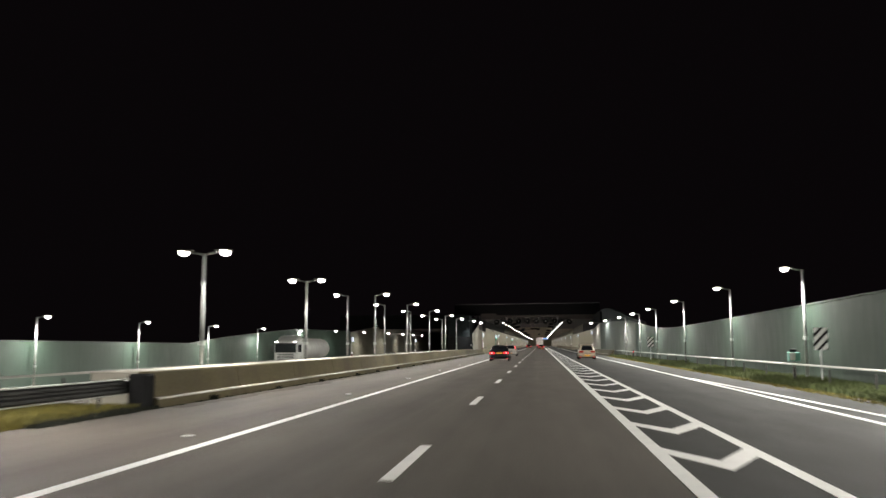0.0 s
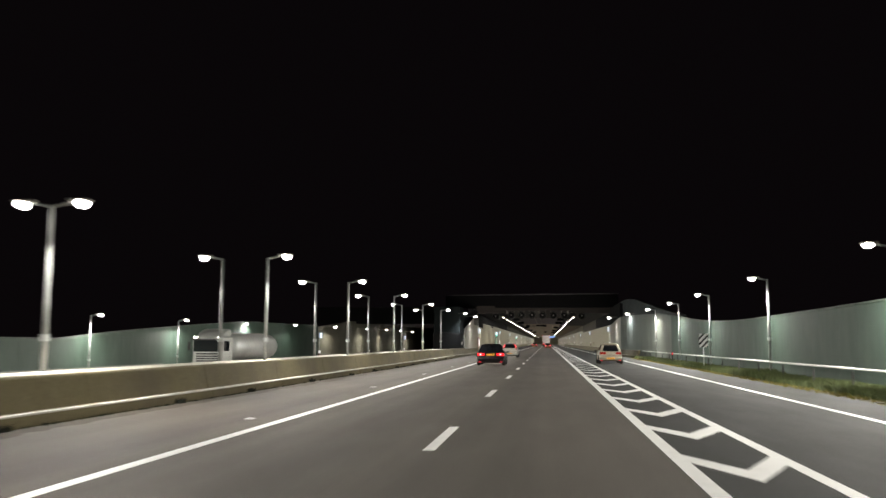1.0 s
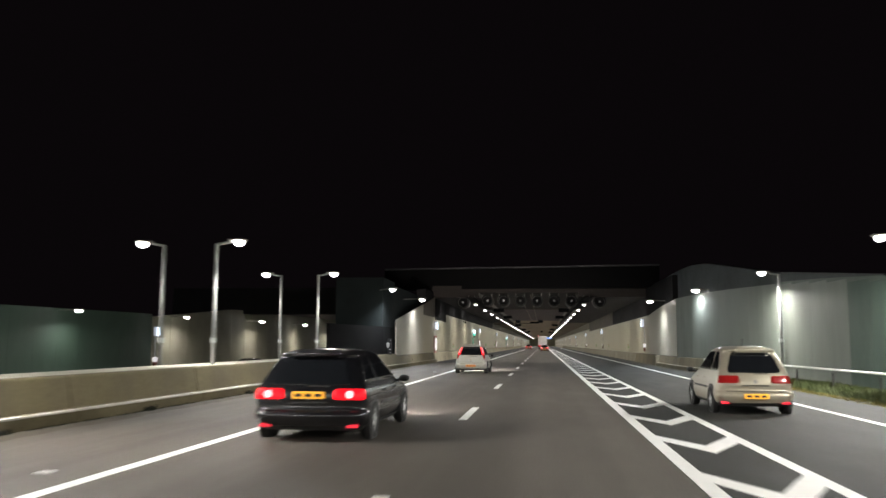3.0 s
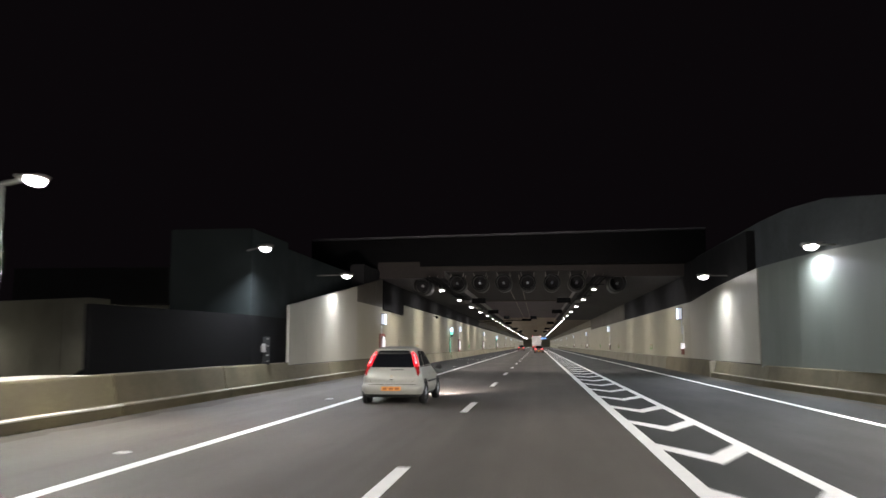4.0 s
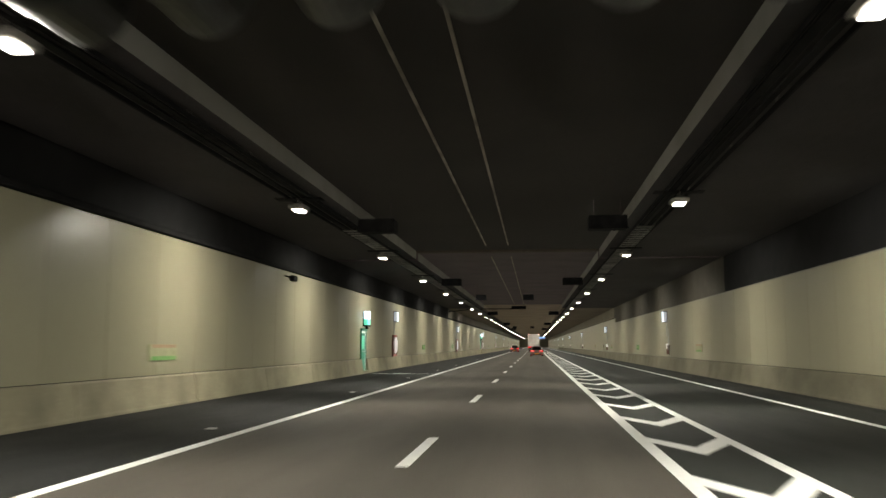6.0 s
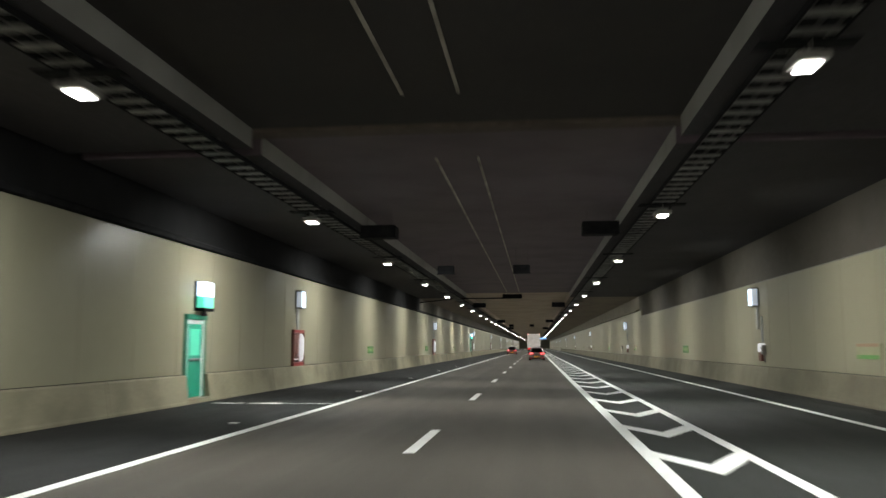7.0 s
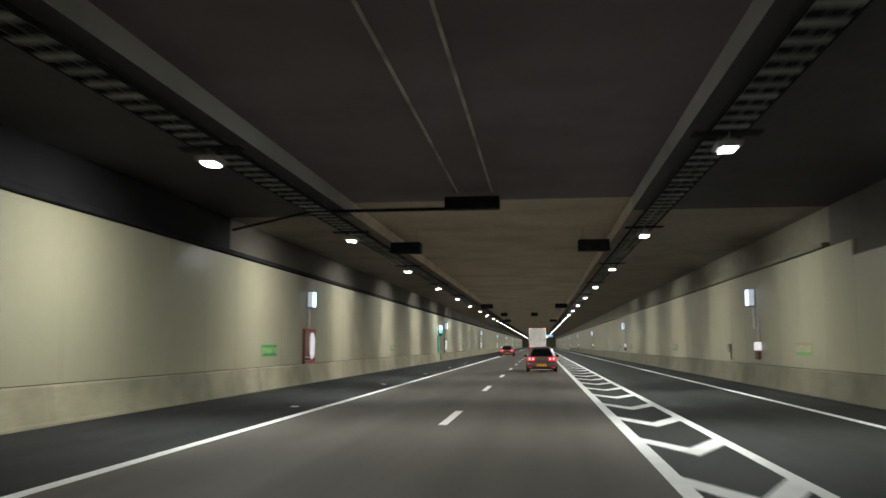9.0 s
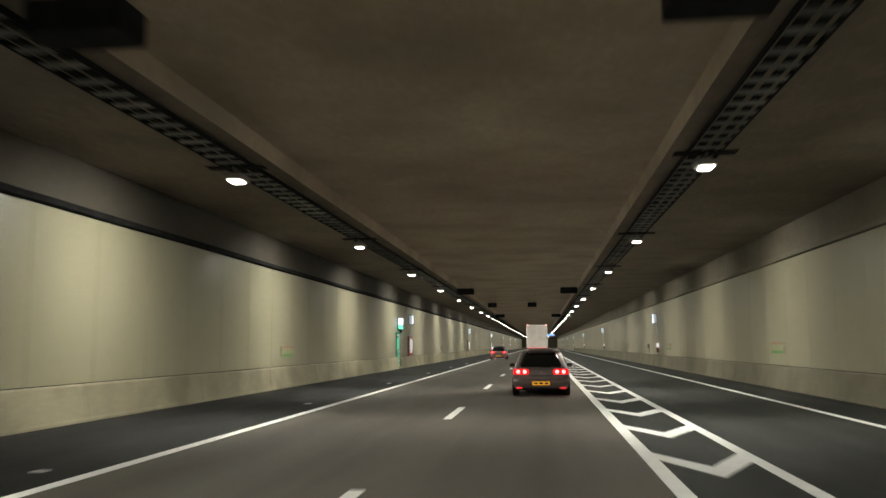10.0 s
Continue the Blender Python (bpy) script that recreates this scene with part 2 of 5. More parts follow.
def boxes(*dims, bevel=0.0):
    bm = bmesh.new()
    for d in dims:
        box(bm, *d, bevel=bevel)
    return bm


def tube(bm, a, b, r0, r1=None, n=12, caps=True):
    """A tapered rod from a to b."""
    a, b = Vector(a), Vector(b)
    r1 = r0 if r1 is None else r1
    d = b - a
    m = Matrix.Translation((a + b) / 2) @ d.to_track_quat("Z", "Y").to_matrix().to_4x4()
    bmesh.ops.create_cone(bm, cap_ends=caps, segments=n, radius1=r0, radius2=r1, depth=d.length, matrix=m)
    return bm


def rod(a, b, r0, r1=None, n=12):
    return tube(bmesh.new(), a, b, r0, r1, n)


def prism(points, y0, y1):
    """A closed outline of (x, z), drawn out along y."""
    bm = bmesh.new()
    rows = [[bm.verts.new((x, y, z)) for x, z in points] for y in (y0, y1)]
    n = len(points)
    for i in range(n):
        j = (i + 1) % n
        bm.faces.new((rows[0][i], rows[0][j], rows[1][j], rows[1][i]))
    bm.faces.new(rows[0][::-1])
    bm.faces.new(rows[1])
    bmesh.ops.recalc_face_normals(bm, faces=bm.faces)
    return bm


def sheet(corners, thick):
    """A slab under four corners."""
    bm = bmesh.new()
    top = [bm.verts.new(c) for c in corners]
    low = [bm.verts.new((c[0], c[1], c[2] - thick)) for c in corners]
    bm.faces.new(top)
    bm.faces.new(low[::-1])
    for i in range(4):
        j = (i + 1) % 4
        bm.faces.new((top[j], top[i], low[i], low[j]))
    bmesh.ops.recalc_face_normals(bm, faces=bm.faces)
    return bm


def lerp_at(table, v):
    """Straight-line reading of a table of (key, value)."""
    if v <= table[0][0]:
        return table[0][1]
    for (a, p), (b, q) in zip(table, table[1:]):
        if v <= b:
            return p + (q - p) * (v - a) / (b - a)
    return table[-1][1]


def lamp_light(loc, watts, colour, size=0.3, tilt=0.0, spread=172.0):
    d = bpy.data.lights.new("lamp_light", "AREA")
    d.shape = "DISK"
    d.size = size
    d.spread = radians(spread)
    d.energy = watts
    d.color = colour
    ob = new("lamp_light", d)
    ob.matrix_world = Matrix.Translation(loc) @ Euler((0, radians(tilt), 0)).to_matrix().to_4x4()
    return ob
# ---- ground and road ----
LEFT_LINE, DASH_X, CHEV_L, CHEV_R, RIGHT_LINE = -5.25, -1.75, 1.68, 3.06, 6.50
WALL_L, WALL_R = -9.42, 8.45
PORTAL, TUNNEL_END = 126.0, 640.0
OPP = -1.4

tagged(part("ground", sheet([(-1500, -1500, OPP - 0.25), (1500, -1500, OPP - 0.25), (1500, 1500, OPP - 0.25), (-1500, 1500, OPP - 0.25)], 1.0),
            "soil", None), "dark bare soil lying around the motorway at night", "ground", kind="structure")
road = tagged(part("road", sheet([(-9.9, -120, 0), (CHEV_L, -120, 0), (CHEV_L, TUNNEL_END, 0), (-9.9, TUNNEL_END, 0)], 1.6), "asphalt", None),
              "grey worn asphalt motorway with two lanes", "road", kind="structure")
tagged(part("exit_lane", sheet([(CHEV_L, -120, 0), (8.45, -120, 0), (8.45, TUNNEL_END, 0), (CHEV_L, TUNNEL_END, 0)], 1.6), "asphalt_exit", None),
       "darker asphalt exit lane with a hard shoulder", "road", kind="structure")
tagged(part("tunnel_shoulder", sheet([(-9.3, 124, 0.004), (LEFT_LINE - 0.12, 124, 0.004), (LEFT_LINE - 0.12, TUNNEL_END, 0.004), (-9.3, TUNNEL_END, 0.004)], 0.003),
            "asphalt_dark", None), "darker asphalt strip along the tunnel wall", "road", kind="structure")
tagged(part("verge_right", sheet([(8.45, -120, 0.01), (40, -120, 0.2), (40, 112, 0.2), (8.45, 112, 0.01)], 1.8), "gravel", None),
       "rough grassy verge behind the hard shoulder", "verge", kind="structure")
tagged(part("verge_left", sheet([(-13.2, -120, 0.03), (-9.9, -120, 0.02), (-9.9, 12, 0.02), (-13.2, 12, 0.03)], 1.5), "soil", None),
       "grassy strip between the carriageways", "verge", kind="structure")
tagged(part("median", sheet([(-14.0, -120, OPP + 0.05), (-10.4, -120, -0.1), (-10.4, 126, -0.1), (-14.0, 126, OPP + 0.05)], 0.5), "soil", None),
       "sloping strip between the two carriageways", "verge", kind="structure")
tagged(part("opposite_road", sheet([(-31.0, -120, OPP + 0.5), (-13.9, -120, OPP), (-13.9, 300, OPP), (-31.0, 300, OPP + 0.5)], 0.6), "asphalt", None),
       "asphalt carriageway for the oncoming traffic", "road", kind="structure")


# ---- road markings ----
def marking(name, pts, label, group=""):
    bm = bmesh.new()
    top = [bm.verts.new((x, y, 0.008)) for x, y in pts]
    low = [bm.verts.new((x, y, 0.001)) for x, y in pts]
    bm.faces.new(top)
    n = len(pts)
    for i in range(n):
        j = (i + 1) % n
        bm.faces.new((top[i], low[i], low[j], top[j]))
    bmesh.ops.recalc_face_normals(bm, faces=bm.faces)
    return tagged(part(name, bm, "paint", None), label, "road marking", group, "structure")


def stripe(name, x, y0, y1, w, label):
    return marking(name, [(x - w / 2, y0), (x + w / 2, y0), (x + w / 2, y1), (x - w / 2, y1)], label)


stripe("edge_line_left", LEFT_LINE, -120, TUNNEL_END - 5, 0.19, "continuous white edge line on the asphalt")
stripe("edge_line_right", RIGHT_LINE, -120, TUNNEL_END - 5, 0.17, "continuous white edge line beside the hard shoulder")
stripe("chevron_line_left", CHEV_L, -120, TUNNEL_END - 5, 0.20, "broad white line bordering the chevron strip")
stripe("chevron_line_right", CHEV_R, -120, TUNNEL_END - 5, 0.18, "broad white line bordering the chevron strip")
marking("merge_line", [(8.20, -25), (8.36, -25), (6.72, 29), (6.58, 29)], "white line of a slip road running into the edge line")
marking("shoulder_bar", [(-8.8, 166.44), (-8.3, 166.40), (-7.95, 166.42), (-7.9, 166.56), (-8.4, 166.58), (-8.8, 166.57)], "worn white bar across the tunnel shoulder", "shoulder bars")
marking("shoulder_bar", [(-7.75, 166.30), (-7.3, 166.36), (-7.0, 166.28), (-6.75, 166.40), (-6.78, 166.66), (-7.1, 166.74), (-7.4, 166.62), (-7.7, 166.60)], "smeared white patch across the tunnel shoulder", "shoulder bars")
marking("shoulder_bar", [(-6.7, 166.44), (-6.0, 166.43), (-5.35, 166.42), (-5.35, 166.50), (-6.1, 166.51), (-6.7, 166.52)], "thin worn white bar across the tunnel shoulder", "shoulder bars")
dash_mesh = None
for n in range(-3, 40):
    y = 12 * n + 0.28
    d = marking("lane_dash", [(DASH_X - 0.085, 0), (DASH_X + 0.085, 0), (DASH_X + 0.085, 3.35), (DASH_X - 0.085, 3.35)], "white broken lane line dash", "lane dashes") if dash_mesh is None else \
        tagged(new("lane_dash", dash_mesh), "white broken lane line dash", "road marking", "lane dashes", "structure")
    dash_mesh = d.data
    d.location = (0, y, 0)
chev_mesh = None
for n in range(-8, 75):
    pts = [(CHEV_L + 0.1, 1.45), (2.34, 0.0), (CHEV_R - 0.09, 1.35), (CHEV_R - 0.09, 2.2), (2.36, 0.85), (CHEV_L + 0.1, 2.2)]
    d = marking("chevron", pts, "white chevron between two solid lines", "chevrons") if chev_mesh is None else \
        tagged(new("chevron", chev_mesh), "white chevron between two solid lines", "road marking", "chevrons", "structure")
    chev_mesh = d.data
    d.location = (0, 1.42 + 4.14 * n, 0)

# small reflectors set in the asphalt
stud = None
for n in range(-2, 32):
    if stud is None:
        stud = mesh_of("road_stud", boxes((-0.09, 0.09, -0.05, 0.05, 0.0, 0.022), bevel=0.01), "white")
    ob = tagged(new("road_stud", stud), "small pale road stud on the shoulder", "road stud", "road studs")
    ob.location = (-6.0, 12 * n + 4.6, 0.0)

# ---- left side: step barrier of concrete ----
STEP = [(0.0, 0.0), (0.0, 0.24), (-0.16, 0.27), (-0.27, 0.86), (-0.29, 0.9), (-0.55, 0.9), (-0.57, 0.86), (-0.70, 0.0)]


def left_foot(y):
    return lerp_at([(10, -9.42), (60, -9.12), (126, -9.08), (140, -9.08), (640, -9.08)], y)


PLAIN = [(-0.10, 0.0), (-0.10, 0.05), (-0.12, 0.10), (-0.215, 0.745), (-0.235, 0.785)]


def barrier(name, y0, y1, length, foot, sign, label, to_wall=None, step=True, mat="concrete", low=1.0):
    root = thing(name, (0, 0, 0), label, "barrier", kind="structure")
    y = y0
    while y < y1 - 0.1:
        e = min(y + length, y1)
        bm = bmesh.new()
        ends = []
        for yy in (y + 0.012, e - 0.012):
            x = foot(yy)
            prof = [(x + sign * dx, z * (low if z > 0.5 else 1.0)) for dx, z in STEP]
            if to_wall is not None:
                prof = prof[:5] if step else [(x + sign * dx, z) for dx, z in PLAIN]
                prof += [(to_wall, prof[-1][1]), (to_wall, 0.0)]
            ends.append([bm.verts.new((px, yy, pz)) for px, pz in prof])
        n = len(ends[0])
        for i in range(n):
            j = (i + 1) % n
            bm.faces.new((ends[0][i], ends[0][j], ends[1][j], ends[1][i]))
        bm.faces.new(ends[0])
        bm.faces.new(ends[1][::-1])
        bmesh.ops.recalc_face_normals(bm, faces=bm.faces)
        part("block", bm, mat, root)
        # pale strip along the step
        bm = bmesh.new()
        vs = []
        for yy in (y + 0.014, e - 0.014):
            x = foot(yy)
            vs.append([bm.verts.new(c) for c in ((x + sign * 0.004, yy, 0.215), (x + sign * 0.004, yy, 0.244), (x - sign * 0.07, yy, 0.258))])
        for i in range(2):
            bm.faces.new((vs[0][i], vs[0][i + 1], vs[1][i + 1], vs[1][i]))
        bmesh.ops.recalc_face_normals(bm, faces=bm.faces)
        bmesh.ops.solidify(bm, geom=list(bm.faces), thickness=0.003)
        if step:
            part("step_edge", bm, "concrete_pale" if mat == "concrete" else "concrete_edge", root, "pale edge along the step")
        else:
            bm.free()
        y = e
    return root


barrier("median_barrier", 10.6, 94.6, 6.0, left_foot, 1, "stained concrete step barrier along the median")
# fill between the barriers; its lit top is painted in
back = thing("median_barrier_back", (0, 0, 0), "concrete fill behind the median barrier, coloured pale for the lamp light on top", "barrier", kind="structure")
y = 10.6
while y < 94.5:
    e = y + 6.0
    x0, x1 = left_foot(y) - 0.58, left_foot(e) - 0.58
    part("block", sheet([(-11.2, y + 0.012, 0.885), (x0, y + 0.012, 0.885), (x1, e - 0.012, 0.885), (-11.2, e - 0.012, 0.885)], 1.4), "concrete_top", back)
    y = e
barrier("portal_barrier_left", 94.6, 107.6, 6.5, left_foot, 1, "dirty concrete step barrier before the tunnel", to_wall=WALL_L - 0.4, mat="concrete_dirty")
barrier("entrance_barrier_left", 107.6, 125.6, 6.0, left_foot, 1, "dirty brown concrete step barrier below the first wall panels", WALL_L - 0.02, True, "concrete_dirty", low=0.865)
DOORS = (166.55, 266.4)
ends = [125.6] + [v for d in DOORS for v in (d - 0.72, d + 0.72)] + [419.6]
for a, b in zip(ends[::2], ends[1::2]):
    barrier("tunnel_barrier_left", a, b, 6.0, left_foot, 1, "stained concrete barrier at the foot of the tunnel wall", WALL_L - 0.02, False, "concrete_tunnel")
for d in DOORS:
    tagged(part("door_sill", boxes((WALL_L - 0.1, -9.2, d - 0.715, d + 0.715, -0.02, 0.15), bevel=0.015), "concrete_tunnel", None), "low concrete sill before an emergency door", "sill", "door sills", "structure")


def right_foot(y):
    return lerp_at([(96, 8.95), (110, 8.15), (640, 8.15)], y)


barrier("portal_barrier_right", 97.0, 118.0, 6.0, right_foot, -1, "dirty concrete step barrier before the tunnel", to_wall=WALL_R + 0.6, mat="concrete_dirty", low=0.865)
tagged(part("barrier_end_right", boxes((8.14, 8.44, 118.02, 118.30, -0.02, 0.79), bevel=0.04), "concrete_edge", None), "pale worn end block of the step barrier", "barrier", kind="structure")
barrier("entrance_barrier_right", 118.4, 133.0, 7.3, right_foot, -1, "plain dirty concrete barrier at the tunnel mouth", to_wall=WALL_R + 0.04, step=False, mat="concrete_dirty")
barrier("tunnel_barrier_right", 133.0, 421.0, 6.0, right_foot, -1, "stained concrete barrier at the foot of the tunnel wall", WALL_R + 0.04, False, "concrete_darker")


def dirt_strip(name, foot, y0, y1, wide, mat="dirt"):
    """A drift of dirt on the asphalt with a ragged edge; wide: its mean width, negative towards the left."""
    bm = bmesh.new()
    rows, y = [], y0
    while y <= y1:
        w = wide * (0.65 + 0.9 * abs(noise.noise((y * 0.23, 3.0, 0.0))) + 0.35 * noise.noise((y * 1.9, 7.0, 0.0)))
        rows.append([bm.verts.new((foot(y) + d, y, z)) for d, z in ((-0.01, 0.006), (w * 0.6, 0.006), (w, 0.001))])
        y += 0.4
    for a, b in zip(rows, rows[1:]):
        for i in range(2):
            bm.faces.new((a[i], a[i + 1], b[i + 1], b[i]))
    bmesh.ops.recalc_face_normals(bm, faces=bm.faces)
    tagged(part(name, bm, mat, None), "brown road dirt drifted along the barrier foot", "dirt", kind="stuff")


M["dirt_dark"] = material("sooty_dirt", (0.015, 0.014, 0.012), 0.95, spots=0.4, spot_scale=25, stains=0.5, stain_scale=0.9, bump=0.6, bump_scale=30)
M["dirt"] = material("road_dirt", (0.050, 0.041, 0.028), 0.95, spots=0.5, spot_scale=25, stains=0.6, stain_scale=0.9, bump=0.6, bump_scale=30)
dirt_strip("gutter_dirt", left_foot, 10.8, 125.0, 0.75)
dirt_strip("gutter_dirt", right_foot, 97.2, 132.0, -0.7)
dirt_strip("gutter_dirt", lambda y: 8.26, 133.2, 420.0, -0.55, "dirt_dark")
# ---- guard rails ----
RAIL = [(0.0, 0.43), (0.055, 0.47), (0.055, 0.53), (0.0, 0.57), (0.0, 0.61), (0.055, 0.65), (0.055, 0.71), (0.0, 0.75),
        (-0.012, 0.75), (0.04, 0.705), (0.04, 0.655), (-0.015, 0.61), (-0.015, 0.57), (0.04, 0.525), (0.04, 0.475), (-0.012, 0.43)]


SLIM = [(0.0, 0.675), (0.05, 0.68), (0.05, 0.715), (0.03, 0.74), (-0.05, 0.74), (-0.05, 0.675)]


def guard_rail(x0, y0, x1, y1, side, z, label, mat="steel", profile=RAIL):
    root = thing("guard_rail", (x0, y0, z), label, "guard rail", "guard rails", "structure", turn=-math.degrees(math.atan2(x1 - x0, y1 - y0)))
    length = math.hypot(x1 - x0, y1 - y0)
    part("beam", prism([(side * a, b) for a, b in profile], 0, length), mat, root)
    post = mesh_of("post", boxes((-0.03, 0.03, -0.03, 0.03, -0.3, 0.60), bevel=0.006), "rail_dark")
    k = 1.0
    while k < length:
        part_of("post", post, "rail_dark", root, loc=(-side * 0.08, k, 0))
        k += 4.0
    return root


# lit top of a deeper rail, drawn as a slim pale beam
guard_rail(10.15, -60, 9.55, 98.5, -1, 0.02, "long guard rail in the grassy verge, only its lit top built, slim and pale", "rail_pale", SLIM)
# near rail: shaded face and lit edges both put into colour
near_rail = guard_rail(-10.25, -60, -10.0, 10.3, 1, -0.03, "steel guard rail in the grass strip, coloured dark for its shaded face", "rail_dark")
part("top_edge", boxes((0.0, 0.065, 0.0, 70.0, 0.752, 0.79), bevel=0.008), "rail_pale", near_rail, "upper edge coloured pale for the light on it")
part("bottom_edge", boxes((0.0, 0.06, 0.0, 70.0, 0.40, 0.425), bevel=0.006), "rail_pale", near_rail, "lower edge coloured pale for the light on it")
tagged(part("barrier_end", boxes((-9.98, -9.5, 10.1, 10.6, -0.02, 0.86), bevel=0.05), "concrete_dark", None), "dark end block of the median barrier", "barrier", kind="structure")
guard_rail(-13.6, -60, -13.4, 40.0, -1, 0.05, "far galvanised steel guard rail along the oncoming lanes", "steel_dull", SLIM)


# ---- noise wall on the right ----
def eased(table, y, reach=9.0):
    """A table read with its corners rounded off."""
    return sum(lerp_at(table, y + reach * k / 4) for k in range(-4, 5)) / 9


def right_wall_x(y):
    if y < 84:
        return eased([(-120, 12.2), (20, 11.5), (55, 10.9), (90, 10.6)], y)
    return lerp_at([(-120, 12.2), (20, 11.5), (55, 10.9), (90, 10.6), (97, 10.2), (106, 8.75), (110, WALL_R), (640, WALL_R)], y)


def right_wall_top(y):
    return eased([(-120, 4.2), (20, 3.25), (50, 2.85), (68, 2.75), (80, 3.5), (95, 4.5), (112, 4.5)], y)


noise_wall = thing("noise_wall_right", (0, 0, 0), "grey-green noise wall of tall vertical panels behind the verge", "noise wall", kind="structure")


def wall_bay(xa, ya, xb, yb, z0, za, zb, thick, name, mat, root, label="", gap=0.012):
    d = Vector((xb - xa, yb - ya, 0)).normalized()
    n = Vector((d.y, -d.x, 0)) * thick
    a, b = Vector((xa, ya, 0)) + d * gap, Vector((xb, yb, 0)) - d * gap
    bm = bmesh.new()
    q = [bm.verts.new(Vector((p.x, p.y, z))) for p, z in ((a, z0), (b, z0), (b, zb), (a, za))]
    w = [bm.verts.new(v.co + n) for v in q]
    bm.faces.new(q)
    bm.faces.new(w[::-1])
    for i in range(4):
        j = (i + 1) % 4
        bm.faces.new((q[j], q[i], w[i], w[j]))
    bmesh.ops.recalc_face_normals(bm, faces=bm.faces)
    return part(name, bm, mat, root, label)


y = -60.0
while y < 110:
    e = y + 2.0
    wall_bay(right_wall_x(y), y, right_wall_x(e), e, -0.3, right_wall_top(y), right_wall_top(e), 0.16, "panel", "green_panel" if y < 85 else "grey_panel", noise_wall, gap=0.003)
    if y < 94:
        cap = wall_bay(right_wall_x(y) - 0.03, y, right_wall_x(e) - 0.03, e, 0.0, 0.06, 0.06 + right_wall_top(e) - right_wall_top(y), 0.22, "coping", "coping", noise_wall, gap=0.0)
        cap.location.z = right_wall_top(y) + 0.003
    y = e
# retaining wall set back above it, rising to the portal
upper = thing("retaining_wall_right", (0, 0, 0), "dark concrete retaining wall rising towards the tunnel portal", "wall", kind="structure")
y = 84.0
while y < PORTAL:
    e = y + 3.0
    zt = [lerp_at([(84, 3.9), (96, 5.0), (105, 6.3), (108, 6.45), (126, 6.45)], v) for v in (y, e)]
    wall_bay(right_wall_x(y) + 0.45, y, right_wall_x(e) + 0.45, e, -0.5, zt[0], zt[1], 0.5, "wall_section", "retaining" if y < 116 else "concrete_dark", upper, gap=0.004)
    y = e

# ---- far side of the oncoming carriageway ----
def far_wall_x(y):
    return lerp_at([(-60, -31.0), (84, -31.0), (112, -28.0), (130, -26.0)], y)


far_wall = thing("noise_wall_far", (0, 0, 0), "grey-green noise wall beyond the oncoming lanes", "noise wall", kind="structure")
y = -60.0
while y < 111:
    e = y + 2.0
    zt = [lerp_at([(-60, 1.9), (36, 1.85), (62, 1.7), (70, 2.3), (92, 3.5), (98, 3.6)], v) for v in (y, e)]
    wall_bay(far_wall_x(e), e, far_wall_x(y), y, OPP - 0.2, zt[1], zt[0], 0.16, "panel", "green_panel", far_wall, gap=0.003)
    if y < 96:
        cap = wall_bay(far_wall_x(e) + 0.03, e, far_wall_x(y) + 0.03, y, 0.0, 0.06 + zt[1] - zt[0], 0.06, 0.22, "coping", "coping", far_wall, gap=0.0)
        cap.location.z = zt[0] + 0.003
    y = e
far_tunnel = thing("tunnel_wall_far", (0, 0, 0), "cream panelled wall of the oncoming tunnel tube", "wall", kind="structure")
y = 112.0
while y < 230:
    e = y + 2.4
    zt = [lerp_at([(112, 3.4), (124, 4.4)], v) for v in (y, e)]
    wall_bay(far_wall_x(e), e, far_wall_x(y), y, OPP, zt[1], zt[0], 0.2, "panel", "far_panel", far_tunnel)
    y = e
tagged(part("far_edge_line", sheet([(far_wall_x(130) + 1.2, 60, OPP + 0.30), (far_wall_x(130) + 1.38, 60, OPP + 0.30), (far_wall_x(130) + 1.38, 230, OPP + 0.30), (far_wall_x(130) + 1.2, 230, OPP + 0.30)], 0.007), "paint", None),
       "white edge line along the oncoming lanes", "road marking", kind="structure")
tagged(part("far_roof", boxes((-33, -9.9, 128, 300, 4.4, 5.4)), "ceiling_black", None), "dark concrete roof over the oncoming tube", "ceiling", kind="structure")
tagged(part("far_roof_front", boxes((-33, -12.6, 126, 128, 4.1, 6.4)), "concrete_dark", None), "dark concrete portal beam over the oncoming tube", "wall", kind="structure")
tagged(part("far_tube_end", boxes((-33, -9.9, 296, 300, OPP, 4.4)), "ceiling_black", None), "dark end of the oncoming tube", "wall", kind="structure")
def standing(plan, z0, z1):
    """A block with the plan's outline of (x, y), from z0 up to z1."""
    bm = bmesh.new()
    low, top = [[bm.verts.new((x, y, z)) for x, y in plan] for z in (z0, z1)]
    for i in range(len(plan)):
        j = (i + 1) % len(plan)
        bm.faces.new((low[i], low[j], top[j], top[i]))
    bm.faces.new(low[::-1])
    bm.faces.new(top)
    bmesh.ops.recalc_face_normals(bm, faces=bm.faces)
    return bm


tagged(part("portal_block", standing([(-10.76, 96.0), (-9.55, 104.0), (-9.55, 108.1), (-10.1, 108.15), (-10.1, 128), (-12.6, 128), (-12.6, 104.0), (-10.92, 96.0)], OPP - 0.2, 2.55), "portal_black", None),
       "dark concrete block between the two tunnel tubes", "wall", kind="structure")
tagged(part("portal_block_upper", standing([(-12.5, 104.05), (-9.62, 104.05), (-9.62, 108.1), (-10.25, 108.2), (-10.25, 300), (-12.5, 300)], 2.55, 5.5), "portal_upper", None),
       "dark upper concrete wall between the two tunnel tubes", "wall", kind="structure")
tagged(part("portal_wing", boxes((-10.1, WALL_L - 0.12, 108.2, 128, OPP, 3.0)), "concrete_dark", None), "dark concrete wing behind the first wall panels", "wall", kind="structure")
